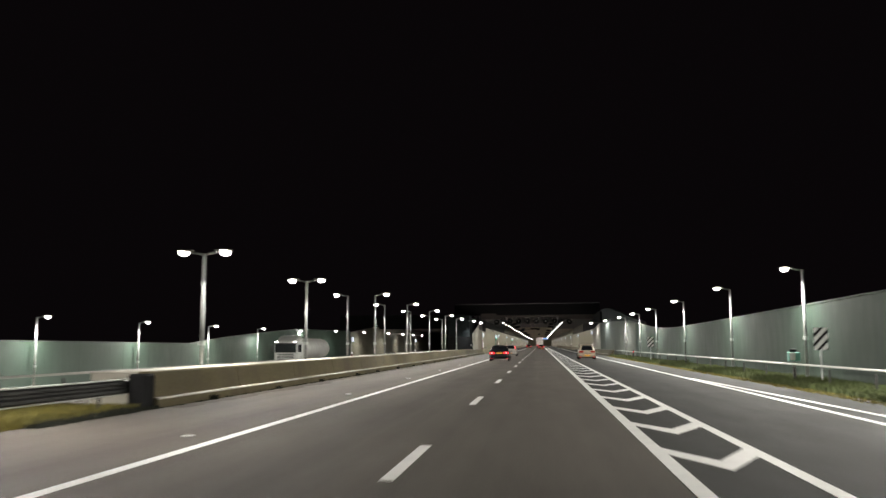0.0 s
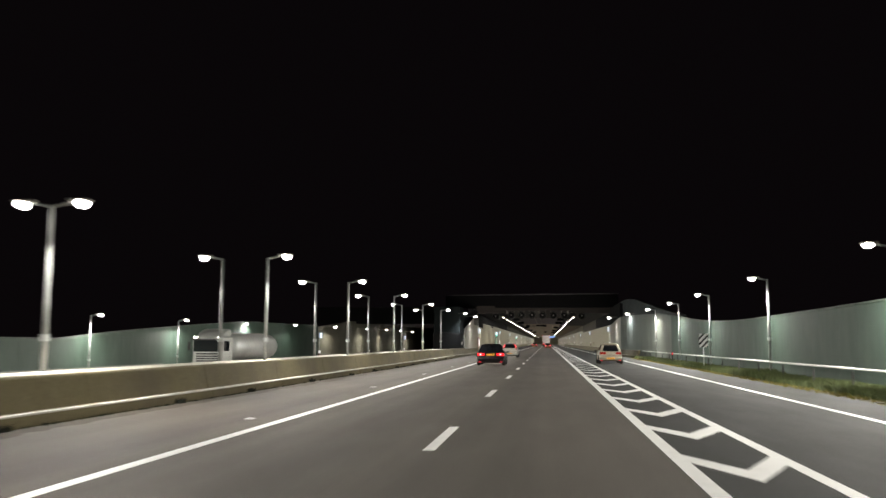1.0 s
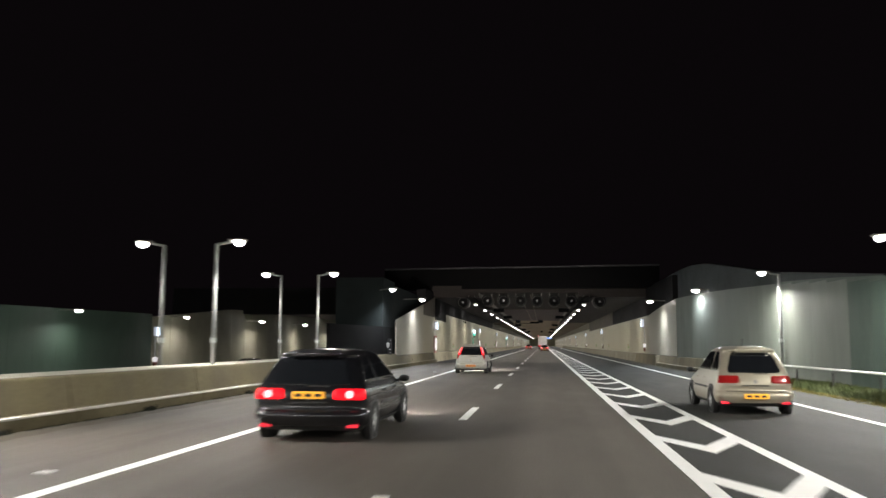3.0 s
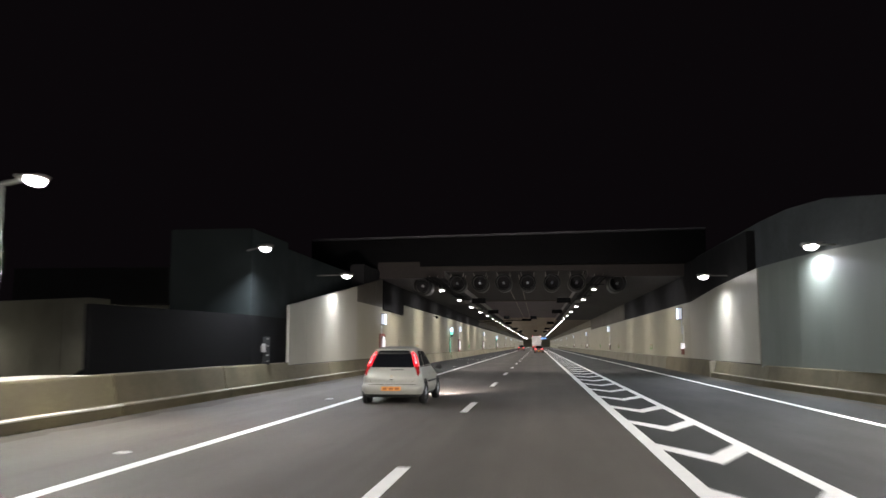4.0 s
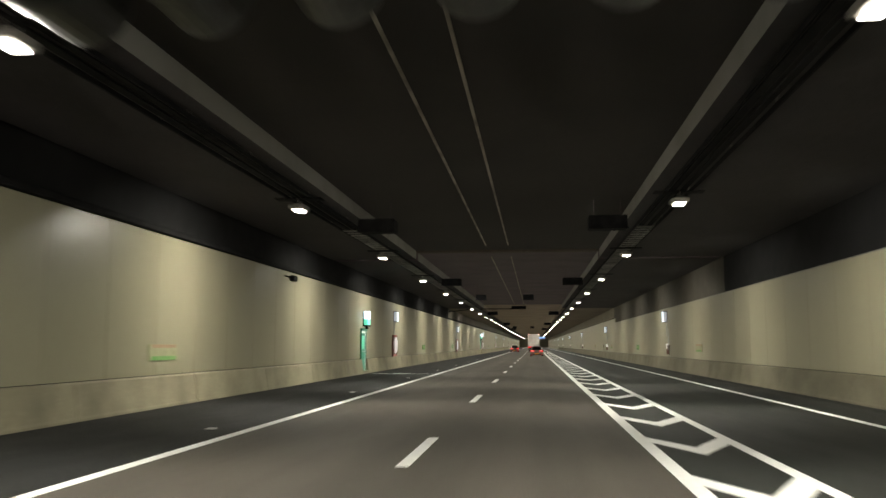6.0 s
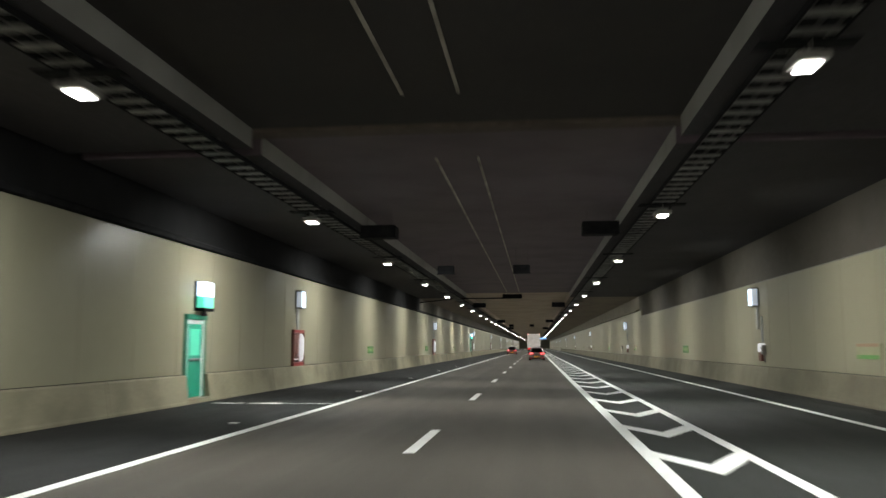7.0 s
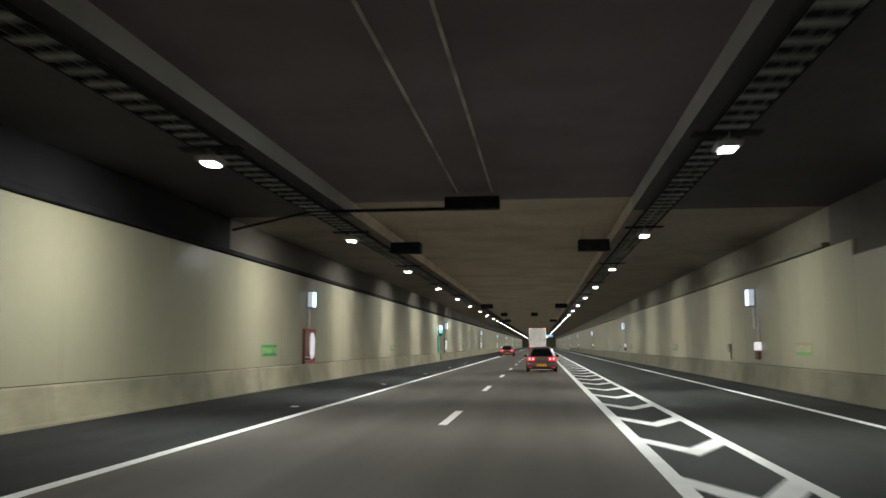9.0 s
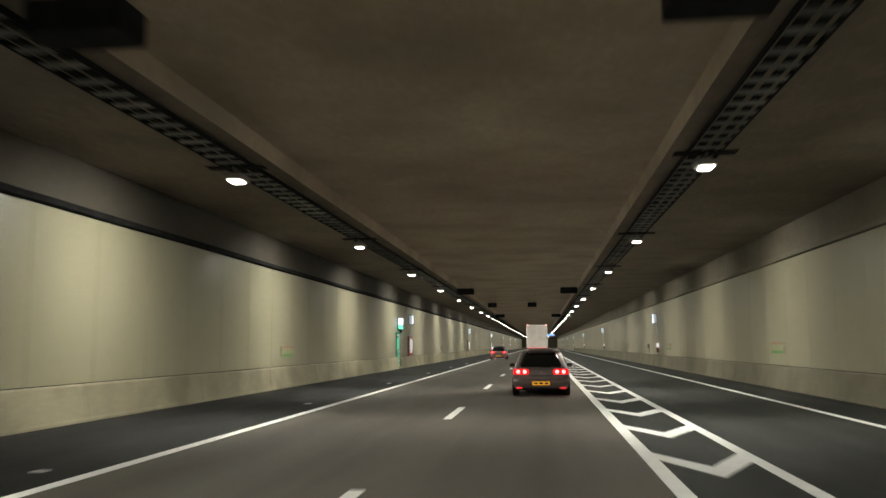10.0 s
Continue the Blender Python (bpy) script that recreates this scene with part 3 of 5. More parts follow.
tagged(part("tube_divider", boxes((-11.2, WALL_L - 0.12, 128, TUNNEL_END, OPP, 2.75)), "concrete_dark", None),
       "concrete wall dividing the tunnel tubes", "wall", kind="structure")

# ---- tunnel walls of cream panels ----
PANEL_TOP, LOW_TOP = 4.34, 3.88
wl = thing("tunnel_wall_left", (0, 0, 0), "cream enamelled panels lining the tunnel wall", "wall", kind="structure")
wr = thing("tunnel_wall_right", (0, 0, 0), "cream enamelled panels lining the tunnel wall", "wall", kind="structure")
MOUTH_L = 134.2


def mouth_top(y):
    """Sloping top edge of the wall outside the mouth."""
    return 3.05 + 0.131 * (y - 107.8)


shared = {}
y = 107.8
while y < 400:
    e = y + 2.4
    if y < 119.0:
        wall_bay(WALL_L, e, WALL_L, y, 0.79, mouth_top(e), mouth_top(y), 0.1, "panel", "mouth_panel", wl, gap=0.004)
    else:
        key = "first" if y < 125.0 else "mouth" if y < MOUTH_L - 0.5 else "l"
        top = {"first": 3.82, "mouth": 3.65, "l": PANEL_TOP}[key]
        if key not in shared:
            shared[key] = mesh_of("panel", boxes((-0.1, 0.0, 0.006, 2.394, 0.79, top), bevel=0.004), "panel")
        part_of("panel", shared[key], "panel", wl, loc=(WALL_L, y, 0))
        # same panels higher up, coloured dark where the lamps are cut off
        if y < 125.0:
            wall_bay(WALL_L, e, WALL_L, y, 3.822, mouth_top(e), mouth_top(y), 0.1, "upper_panel", "mouth_shaded", wl, "stained upper panel coloured dark brown for the shade on it", gap=0.002)
    if 110 < y < 124:
        zt = [lerp_at([(110, 4.5), (117, 4.3), (124.6, LOW_TOP)], v) for v in (y, e)]
        wall_bay(WALL_R, y, WALL_R, e, 0.79, zt[0], zt[1], 0.1, "panel", "mouth_panel", wr, gap=0.004)
    elif y > 110:
        key = "low" if y < 211 else "r"
        if key not in shared:
            shared[key] = mesh_of("panel", boxes((0.0, 0.1, 0.006, 2.394, 0.79, LOW_TOP if key == "low" else PANEL_TOP), bevel=0.004), "panel")
        part_of("panel", shared[key], "panel", wr, loc=(WALL_R, y, 0))
    y = e
part("haunch", boxes((WALL_L - 0.1, WALL_L + 0.06, 127.05, 134.75, 3.66, 5.5), bevel=0.03), "portal_black", wl, "black haunch above the first panels")
part("panel_rest", boxes((WALL_L - 0.1, WALL_L, 400.3, TUNNEL_END, 0.0, PANEL_TOP)), "panel", wl)
part("panel_rest", boxes((WALL_R, WALL_R + 0.1, 400.3, TUNNEL_END, 0.0, PANEL_TOP)), "panel", wr)
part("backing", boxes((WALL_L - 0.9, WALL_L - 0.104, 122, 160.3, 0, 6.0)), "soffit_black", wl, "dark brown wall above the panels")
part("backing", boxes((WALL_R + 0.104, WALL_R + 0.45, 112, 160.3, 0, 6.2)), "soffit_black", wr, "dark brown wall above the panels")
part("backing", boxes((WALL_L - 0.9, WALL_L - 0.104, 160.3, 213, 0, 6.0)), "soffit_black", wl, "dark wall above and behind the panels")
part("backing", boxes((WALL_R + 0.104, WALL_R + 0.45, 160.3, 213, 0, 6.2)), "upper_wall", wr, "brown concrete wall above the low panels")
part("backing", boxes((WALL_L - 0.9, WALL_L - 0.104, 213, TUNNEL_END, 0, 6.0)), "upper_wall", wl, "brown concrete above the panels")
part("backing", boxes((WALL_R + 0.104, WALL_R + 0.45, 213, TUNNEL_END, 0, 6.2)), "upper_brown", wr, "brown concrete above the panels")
for root, x, s in ((wl, WALL_L, 1), (wr, WALL_R, -1)):
    part("top_rail", boxes((min(x - 0.1 * s, x + 0.14 * s), max(x - 0.1 * s, x + 0.14 * s), 134.8 if s > 0 else 213, TUNNEL_END, PANEL_TOP + 0.01, PANEL_TOP + 0.16), bevel=0.02), "black" if s > 0 else "upper_brown", root,
         "dark cable duct along the top of the panels" if s > 0 else "brown ledge along the top of the panels")
    if s < 0:
        part("ledge", boxes((WALL_R - 0.015, WALL_R + 0.1, 124.7, 211, LOW_TOP + 0.003, LOW_TOP + 0.03), bevel=0.006), "steel_dull", root, "thin metal ledge on the panels")
    part("foot_gap", boxes((min(x, x + 0.004 * s), max(x, x + 0.004 * s), 108 if s > 0 else 110.3, 400, 0.772, 0.80)), "black", root)

# ---- tunnel ceiling ----
Z_CEIL, Z_SIDE = 5.95, 5.55
IN_L, IN_R = -5.55, 2.95


def ceiling_stretch(name, y0, y1, mat, label, side_mat, soffit="soffit_shaded"):
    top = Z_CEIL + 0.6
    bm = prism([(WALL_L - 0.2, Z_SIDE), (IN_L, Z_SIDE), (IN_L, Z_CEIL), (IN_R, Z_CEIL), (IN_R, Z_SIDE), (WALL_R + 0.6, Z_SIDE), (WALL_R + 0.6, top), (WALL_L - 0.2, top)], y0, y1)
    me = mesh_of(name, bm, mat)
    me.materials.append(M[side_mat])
    # side soffits take a darker colour in place of shade
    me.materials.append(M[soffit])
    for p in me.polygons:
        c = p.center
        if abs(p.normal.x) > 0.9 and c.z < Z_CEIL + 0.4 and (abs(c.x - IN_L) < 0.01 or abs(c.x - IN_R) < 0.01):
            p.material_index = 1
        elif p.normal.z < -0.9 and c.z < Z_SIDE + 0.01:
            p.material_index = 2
    ob = new(name, me)
    return tagged(ob, label, "ceiling", kind="structure")


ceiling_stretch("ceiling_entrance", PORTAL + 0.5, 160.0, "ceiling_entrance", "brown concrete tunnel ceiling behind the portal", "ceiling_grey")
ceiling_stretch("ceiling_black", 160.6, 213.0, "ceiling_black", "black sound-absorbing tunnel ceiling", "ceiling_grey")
ceiling_stretch("ceiling_inner", 213.0, TUNNEL_END, "ceiling_brown", "brown concrete tunnel ceiling", "ceiling_brown", "soffit_shaded_brown")
tagged(part("ceiling_joint", boxes((WALL_L, WALL_R, 160.0, 160.6, Z_CEIL - 0.07, Z_CEIL + 0.5), bevel=0.05), "ceiling_joint", None), "pale joint beam across the ceiling", "ceiling", kind="structure")
# added wall closing the tube; cream stands in for the lit distance
tagged(part("tunnel_end", boxes((WALL_L, WALL_R, TUNNEL_END, TUNNEL_END + 1, 0, 7)), "panel", None), "closing wall added at the far end of the tunnel", "wall", kind="structure")
portal = thing("portal_beam", (0, 0, 0), "dark concrete portal beam over the tunnel mouth", "portal", kind="structure")
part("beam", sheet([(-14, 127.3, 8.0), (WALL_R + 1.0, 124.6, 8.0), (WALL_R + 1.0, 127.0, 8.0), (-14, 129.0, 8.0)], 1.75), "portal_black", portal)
part("coping", sheet([(-14, 127.15, 8.12), (WALL_R + 1.0, 124.45, 8.12), (WALL_R + 1.0, 125.0, 8.12), (-14, 127.7, 8.12)], 0.10), "coping_dark", portal, "dull metal coping")

# ---- things hung from the ceiling: lamps, trays, fans ----
TRAY_L, TRAY_R, LAMP_Z = -6.15, 3.58, 5.02


def tunnel_lamp():
    root = thing("tunnel_lamp", (0, 0, 0), "lit rectangular tunnel lamp under the cable tray", "ceiling lamp", "tunnel lamps")
    part("housing", boxes((-0.22, 0.22, -0.26, 0.26, 0.04, 0.15), (-0.13, 0.13, -0.18, 0.18, 0.15, 0.19), bevel=0.02), "steel_dull", root)
    part("lens", boxes((-0.14, 0.14, -0.15, 0.15, 0.0, 0.045), bevel=0.02), "lamp_warm", root)
    for yy in (-0.15, 0.15):
        part("bracket", rod((0, yy, 0.18), (0, yy, 0.345), 0.012, n=8), "steel_dull", root)
    part("cross_bar", boxes((-0.62, 0.62, -0.19, 0.19, 0.315, 0.34), bevel=0.008), "black", root, "flat dark mounting bar")
    return root


def cable_tray(length, rungs):
    root = thing("cable_tray", (0, 0, 0), "open steel cable tray with rungs under the ceiling", "cable tray", "cable trays")
    for s in (-1, 1):
        part("side_rail", boxes((s * 0.32 - 0.02, s * 0.32 + 0.02, -length / 2, length / 2, 0.0, 0.09), bevel=0.006), "black", root)
    if rungs:
        rung = mesh_of("rung", boxes((-0.30, 0.30, -0.09, 0.09, 0.010, 0.035)), "steel_rung")
        k = 0.3
        while k < length:
            part_of("rung", rung, "steel_rung", root, loc=(0, k - length / 2, 0))
            k += 0.6
    hanger = mesh_of("hanger", rod((0, 0, 0.05), (0, 0, 0.30), 0.012, n=6), "steel_dull")
    for yy in (-4.5, 0.0, 4.5):
        for s in (-0.25, 0.25):
            part_of("hanger", hanger, "steel_dull", root, loc=(s, yy, 0))
    part("cable", boxes((-0.22, -0.05, -length / 2, length / 2, 0.045, 0.085), (0.05, 0.2, -length / 2, length / 2, 0.045, 0.075), bevel=0.015), "black", root)
    return root


PITCH = 12.13
lamp0, tray0, tray1 = tunnel_lamp(), cable_tray(PITCH - 0.02, True), cable_tray(PITCH - 0.02, False)
placed = set()


def place(proto, at):
    """The first time the thing itself, after that a copy."""
    if proto.name in placed:
        return copy_thing(proto, at)
    proto.matrix_basis = at
    placed.add(proto.name)
    return proto


for x in (TRAY_L, TRAY_R):
    for n in range(0, 42):
        y = 130.4 + PITCH * n
        if y > TUNNEL_END - 8:
            break
        z = LAMP_Z
        place(lamp0, pose(x, y, z))
        if n >= 0:
            place(tray0 if 2 <= n < 16 else tray1, pose(x, y, LAMP_Z + 0.34))
        # two lobes across the road, little light along it
        for lean in (-38.0, 38.0):
            lamp_light((x, y, z - 0.03), TUNNEL_WATTS, TUNNEL_COLOUR, 0.3, lean, 134.0)


def jet_fan():
    root = thing("jet_fan", (0, 0, 0), "black cylindrical jet fan hanging at the tunnel mouth", "fan", "jet fans")
    n = 28
    bm = bmesh.new()
    rings = []
    prof = [(0.42, -1.25), (0.48, -1.3), (0.50, -1.2), (0.50, -0.4), (0.53, -0.36), (0.53, 0.36), (0.50, 0.4), (0.50, 1.3), (0.42, 1.3), (0.40, 1.0), (0.40, -1.0)]
    for r, yy in prof:
        rings.append([bm.verts.new((r * math.cos(2 * math.pi * i / n), yy, r * math.sin(2 * math.pi * i / n))) for i in range(n)])
    for a, b in zip(rings, rings[1:] + rings[:1]):
        for i in range(n):
            j = (i + 1) % n
            bm.faces.new((a[i], a[j], b[j], b[i]))
    bmesh.ops.recalc_face_normals(bm, faces=bm.faces)
    part("casing", bm, "fan_steel", root, smooth=True)
    bm = rod((0, -0.75, 0), (0, 0.6, 0), 0.075, n=16)
    tube(bm, (0, -1.0, 0), (0, -0.75, 0), 0.03, 0.075, n=16)
    part("hub", bm, "steel", root, "pale round hub")
    blade = mesh_of("blade", boxes((-0.15, 0.15, -0.01, 0.01, 0.08, 0.395)), "black_void")
    for i in range(10):
        b = part_of("blade", blade, "black_void", root)
        b.matrix_basis = Matrix.Translation((0, -0.55, 0)) @ Euler((0, 2 * math.pi * i / 10, 0)).to_matrix().to_4x4() @ Euler((0, 0, 0.25)).to_matrix().to_4x4()
    for yy in (-0.8, 0.8):
        for s in (-1, 1):
            part("hanger", rod((0.35 * s, yy, 0.4), (0.42 * s, yy, 0.68), 0.025, n=8), "steel_dull", root)
    return root


fan0 = jet_fan()
for n, (x, z) in enumerate(((-7.1, 5.2), (-4.92, 5.33), (-3.5, 5.33), (-2.04, 5.33), (-0.58, 5.31), (0.9, 5.3), (2.38, 5.28), (4.75, 5.2))):
    at = pose(x, 128.3 - 0.08 * x, z)
    if n == 0:
        fan0.matrix_basis = at
    else:
        copy_thing(fan0, at)
# ---- street lamps ----
def bowl(x, z, rx, ry, deep):
    """A shallow rounded lens hanging under z."""
    bm = bmesh.new()
    bmesh.ops.create_uvsphere(bm, u_segments=16, v_segments=10, radius=1.0)
    bmesh.ops.delete(bm, geom=[v for v in bm.verts if v.co.z > 0.35], context="VERTS")
    for v in bm.verts:
        v.co = Vector((x + v.co.x * rx, v.co.y * ry, z + v.co.z * deep))
    return bm


def street_lamp(arms, height, label, group):
    """A slim steel column; arms: sides (+1 right, -1 left) on which a head hangs."""
    root = thing("street_lamp", (0, 0, 0), label, "street lamp", group)
    part("column", rod((0, 0, 0.0), (0, 0, height - 0.05), 0.069, 0.056, 14), "pole_grey", root, smooth=True)
    part("collar", rod((0, 0, 1.65), (0, 0, 1.8), 0.10, 0.10, 14), "steel", root)
    part("base_plate", boxes((-0.18, 0.18, -0.18, 0.18, -0.02, 0.03), bevel=0.01), "steel_dull", root)
    for s in arms:
        part("arm", rod((0, 0, height - 0.08), (s * 0.45, 0, height), 0.035, n=10), "steel", root)
        head = part("lamp_head", boxes((s * 0.38 if s > 0 else s * 0.95, s * 0.95 if s > 0 else s * 0.38, -0.13, 0.13, height + 0.02, height + 0.09), bevel=0.03), "steel_dull", root)
        part("lens", bowl(s * 0.72, height - 0.0, 0.18, 0.15, 0.13), "lamp_white", head, smooth=True)
    return root


POLE_Y = [4.0, 17.2, 29.5, 41.3, 53.8, 66.7, 79.6, 91.4]
twin = street_lamp((1, -1), 4.75, "galvanised column with two lit lamp heads in the median", "median lamps")
to_us = street_lamp((1,), 4.75, "galvanised column with one lit lamp head over the motorway", "median lamps")
to_them = street_lamp((-1,), 4.75, "galvanised column with one lit lamp head over the oncoming lanes", "oncoming lamps")
on_right = street_lamp((-1,), 4.68, "galvanised column with one lit lamp head before the noise wall", "verge lamps")
used = set()


def plant(proto, x, y, z, sides, height, watts, lean=46):
    if proto.name in used:
        copy_thing(proto, pose(x, y, z))
    else:
        proto.matrix_basis = pose(x, y, z)
        used.add(proto.name)
    for s in sides:
        lamp_light((x + s * 0.72, y, z + height - 0.15), watts, STREET_COLOUR, 0.35, -lean * s)


for y in POLE_Y:
    if y < 35:
        plant(twin, -11.1, y, -0.1, (1, -1), 4.75, STREET_WATTS * 0.52)
    else:
        plant(to_us, -10.12, y, -0.1, (1,), 4.75, STREET_WATTS * 0.52)
        plant(to_them, -11.88, y + 0.15, -0.1, (-1,), 4.75, STREET_WATTS * 0.6)
for y in (2.5, 14.5, 27.5, 40.2, 54.5, 68.6, 80.6, 93.0):
    plant(on_right, right_wall_x(y) - 0.2, y, 0.03, (-1,), 4.68, STREET_WATTS * 0.7, 28)
for y in (12.5, 25.5, 38.4, 51.5, 65.0, 78.5, 92.5):
    plant(to_us, -30.6, y, OPP, (1,), 4.75, STREET_WATTS * 0.6, 24)


# lamps on brackets where the walls close in on the road
def bracket_lamp(side):
    root = thing("bracket_lamp", (0, 0, 0), "lit lamp head on a short bracket from the wall", "street lamp", "bracket lamps")
    part("arm", rod((-side * 1.4, 0, 0.02), (-side * 0.1, 0, 0.05), 0.03, n=10), "steel_dull", root)
    part("lamp_head", boxes((-0.3, 0.3, -0.15, 0.15, 0.0, 0.11), bevel=0.03), "steel_dull", root)
    part("lens", bowl(0.0, 0.0, 0.22, 0.16, 0.14), "lamp_white", root, smooth=True)
    return root


BRACKET_COLOUR = (0.88, 0.98, 1.0)
bl, br = bracket_lamp(1), bracket_lamp(-1)
for proto, x, y, z, watts, tilt in ((bl, -8.89, 103.25, 4.72, 0.36, -30), (bl, -8.75, 114.4, 4.72, 0.30, -30),
                                    (br, 8.70, 104.45, 4.68, 0.22, 22), (br, 7.50, 115.6, 4.62, 0.24, 22)):
    place(proto, pose(x, y, z, rz=-42 if x < 0 and y < 110 else 0))
    lamp_light((x, y, z - 0.16), STREET_WATTS * watts, BRACKET_COLOUR, 0.35, tilt)
far_lamp = bracket_lamp(1)
for n, y in enumerate((102.0, 114.3, 127.0, 139.5, 152.0, 164.5)):
    x = far_wall_x(y) + 1.3
    at = pose(x, y, 3.45)
    if n == 0:
        far_lamp.matrix_basis = at
    else:
        copy_thing(far_lamp, at)
    lamp_light((x, y, 3.29), STREET_WATTS * 0.12, STREET_COLOUR, 0.35, -20.0)
# ---- fittings on the tunnel walls ----
def wall_lamp(side):
    """Built against a wall at x = 0; side: the way into the tunnel."""
    root = thing("wall_lamp", (0, 0, 0), "lit box lamp with white diffuser high on the tunnel wall", "wall lamp", "wall lamps")
    x0, x1 = sorted((0.0, side * 0.26))
    part("housing", boxes((x0, x1, -0.30, 0.30, -0.36, -0.31), (x0, x1, -0.30, 0.30, 0.31, 0.36), (min(0, side * 0.05), max(0, side * 0.05), -0.30, 0.30, -0.31, 0.31), bevel=0.01), "steel_dull", root)
    a, b = sorted((side * 0.05, side * 0.25))
    part("end_diffuser", boxes((a, b, -0.29, -0.24, -0.31, 0.31)), "lamp_soft", root, "pale grey end of the diffuser")
    part("diffuser", boxes((a, b, -0.24, 0.29, -0.31, 0.31), bevel=0.02), "lamp_blue", root, "bright bluish white diffuser")
    part("conduit", boxes((min(0, side * 0.05), max(0, side * 0.05), -0.13, 0.13, -1.2, -0.36), bevel=0.01), "steel", root)
    return root


def hose_cabinet(side):
    root = thing("hose_cabinet", (0, 0, 0), "red framed fire cabinet with glazed front on the tunnel wall", "fire cabinet", "fire cabinets")
    d = side * 0.10
    x0, x1 = sorted((0.0, d))
    for z0, z1 in ((0, 0.18), (1.36, 1.48)):
        part("frame_rail", boxes((x0, x1, -0.70, 0.70, z0, z1), bevel=0.01), "red", root)
    for y0, y1 in ((-0.78, -0.703), (0.703, 0.78)):
        part("frame_post", boxes((x0, x1, y0, y1, 0, 1.48), bevel=0.01), "rust", root, "dull rusty side post")
    a, b = sorted((0.0, side * 0.03))
    part("back", boxes((a, b, -0.70, 0.70, 0.16, 1.38)), "cabinet_back", root)
    part("door_panel", boxes((min(side * 0.03, side * 0.06), max(side * 0.03, side * 0.06), -0.66, 0.14, 0.2, 1.34), bevel=0.01), "red_glass", root, "dark red glazed door")
    bm = bmesh.new()
    for z0, z1, r0, r1 in ((0.24, 0.45, 0.05, 0.12), (0.45, 1.05, 0.12, 0.13), (1.05, 1.32, 0.13, 0.07)):
        tube(bm, (side * 0.05, 0.42, z0), (side * 0.05, 0.42, z1), r0, r1, n=20)
    # bright reflection on the cabinet, built as a glowing cover
    part("light_cover", bm, "glint_white", root, "white rounded cover with a glow for reflected lamp light", smooth=False)
    part("shelf", boxes((min(side * 0.03, side * 0.09), max(side * 0.03, side * 0.09), -0.6, 0.6, 0.30, 0.33)), "white", root)
    return root


def small_box(side):
    root = thing("call_box", (0, 0, 0), "small white emergency call box over a rusty case", "call box", "call boxes")
    x0, x1 = sorted((0.0, side * 0.14))
    part("case", boxes((x0, x1, -0.2, 0.2, 0.05, 0.38), bevel=0.015), "rust", root)
    part("cover", boxes((x0, x1, -0.28, 0.28, 0.39, 0.70), bevel=0.02), "glint_white", root, "white cover with an added glow")
    part("conduit", boxes((min(0, side * 0.05), max(0, side * 0.05), -0.06, 0.06, 0.74, 1.7)), "steel", root)
    return root


def exit_sign(side, faded=False):
    root = thing("exit_sign", (0, 0, 0), "faded pale escape route sign on the tunnel wall" if faded else "small green escape route sign with pale symbols", "sign", "escape signs")
    x0, x1 = sorted((0.0, side * 0.03))
    part("plate", boxes((x0, x1, -0.8, 0.8, -0.20, 0.20), bevel=0.005), "sign_faded" if faded else "sign_mid", root)
    f0, f1 = sorted((side * 0.03, side * 0.034))
    for z0, z1 in ((-0.195, -0.095), (0.115, 0.195)):
        part("border", boxes((f0, f1, -0.66, 0.74, z0, z1)), ("sign_mid" if z0 < 0 else "sign_rose") if faded else "sign_green", root)
    for y0, y1, z0, z1 in ((-0.76, -0.60, -0.10, 0.10), (0.62, 0.76, -0.10, 0.10), (-0.2, -0.06, -0.09, 0.09), (0.02, 0.22, -0.09, 0.06), (-0.42, -0.30, -0.05, 0.08)):
        part("symbol", boxes((f0, f1, y0, y1, z0, z1)), "sign_faded" if faded else "sign_pale", root)
    return root


def exit_door():
    """Built against a wall at x = 0."""
    root = thing("emergency_door", (0, 0, 0), "green emergency exit door in a dark green frame", "door", "emergency doors")
    part("frame", boxes((-0.02, 0.06, -0.70, -0.60, 0, 2.16), (-0.02, 0.06, 0.60, 0.70, 0, 2.16), (-0.02, 0.10, -0.70, 0.70, 2.16, 2.30), bevel=0.01), "green_dark", root)
    part("lintel", boxes((-0.02, 0.04, -0.595, 0.595, 2.04, 2.155), bevel=0.008), "white", root, "pale strip above the leaf")
    for s in (-1, 1):
        part("jamb", boxes((-0.02, 0.035, s * 0.55 - 0.045, s * 0.55 + 0.045, 0, 2.035), bevel=0.006), "white", root, "pale inner jamb")
    leaf = part("leaf", boxes((-0.02, 0.02, -0.50, 0.50, 0.01, 2.03), bevel=0.008), "green", root, "bright green door leaf")
    part("push_bar", boxes((0.03, 0.08, -0.40, 0.40, 1.02, 1.08), bevel=0.012), "steel", leaf)
    # added pane; its glow replaces the lamp's green light on the leaf
    part("window", boxes((0.02, 0.026, -0.34, 0.34, 1.16, 1.90), bevel=0.002), "pane_green", leaf, "added green pane glowing for the lamp light on the leaf")
    part("lower_panel", boxes((0.02, 0.03, -0.38, 0.38, 0.14, 0.92), bevel=0.004), "green", leaf)
    return root


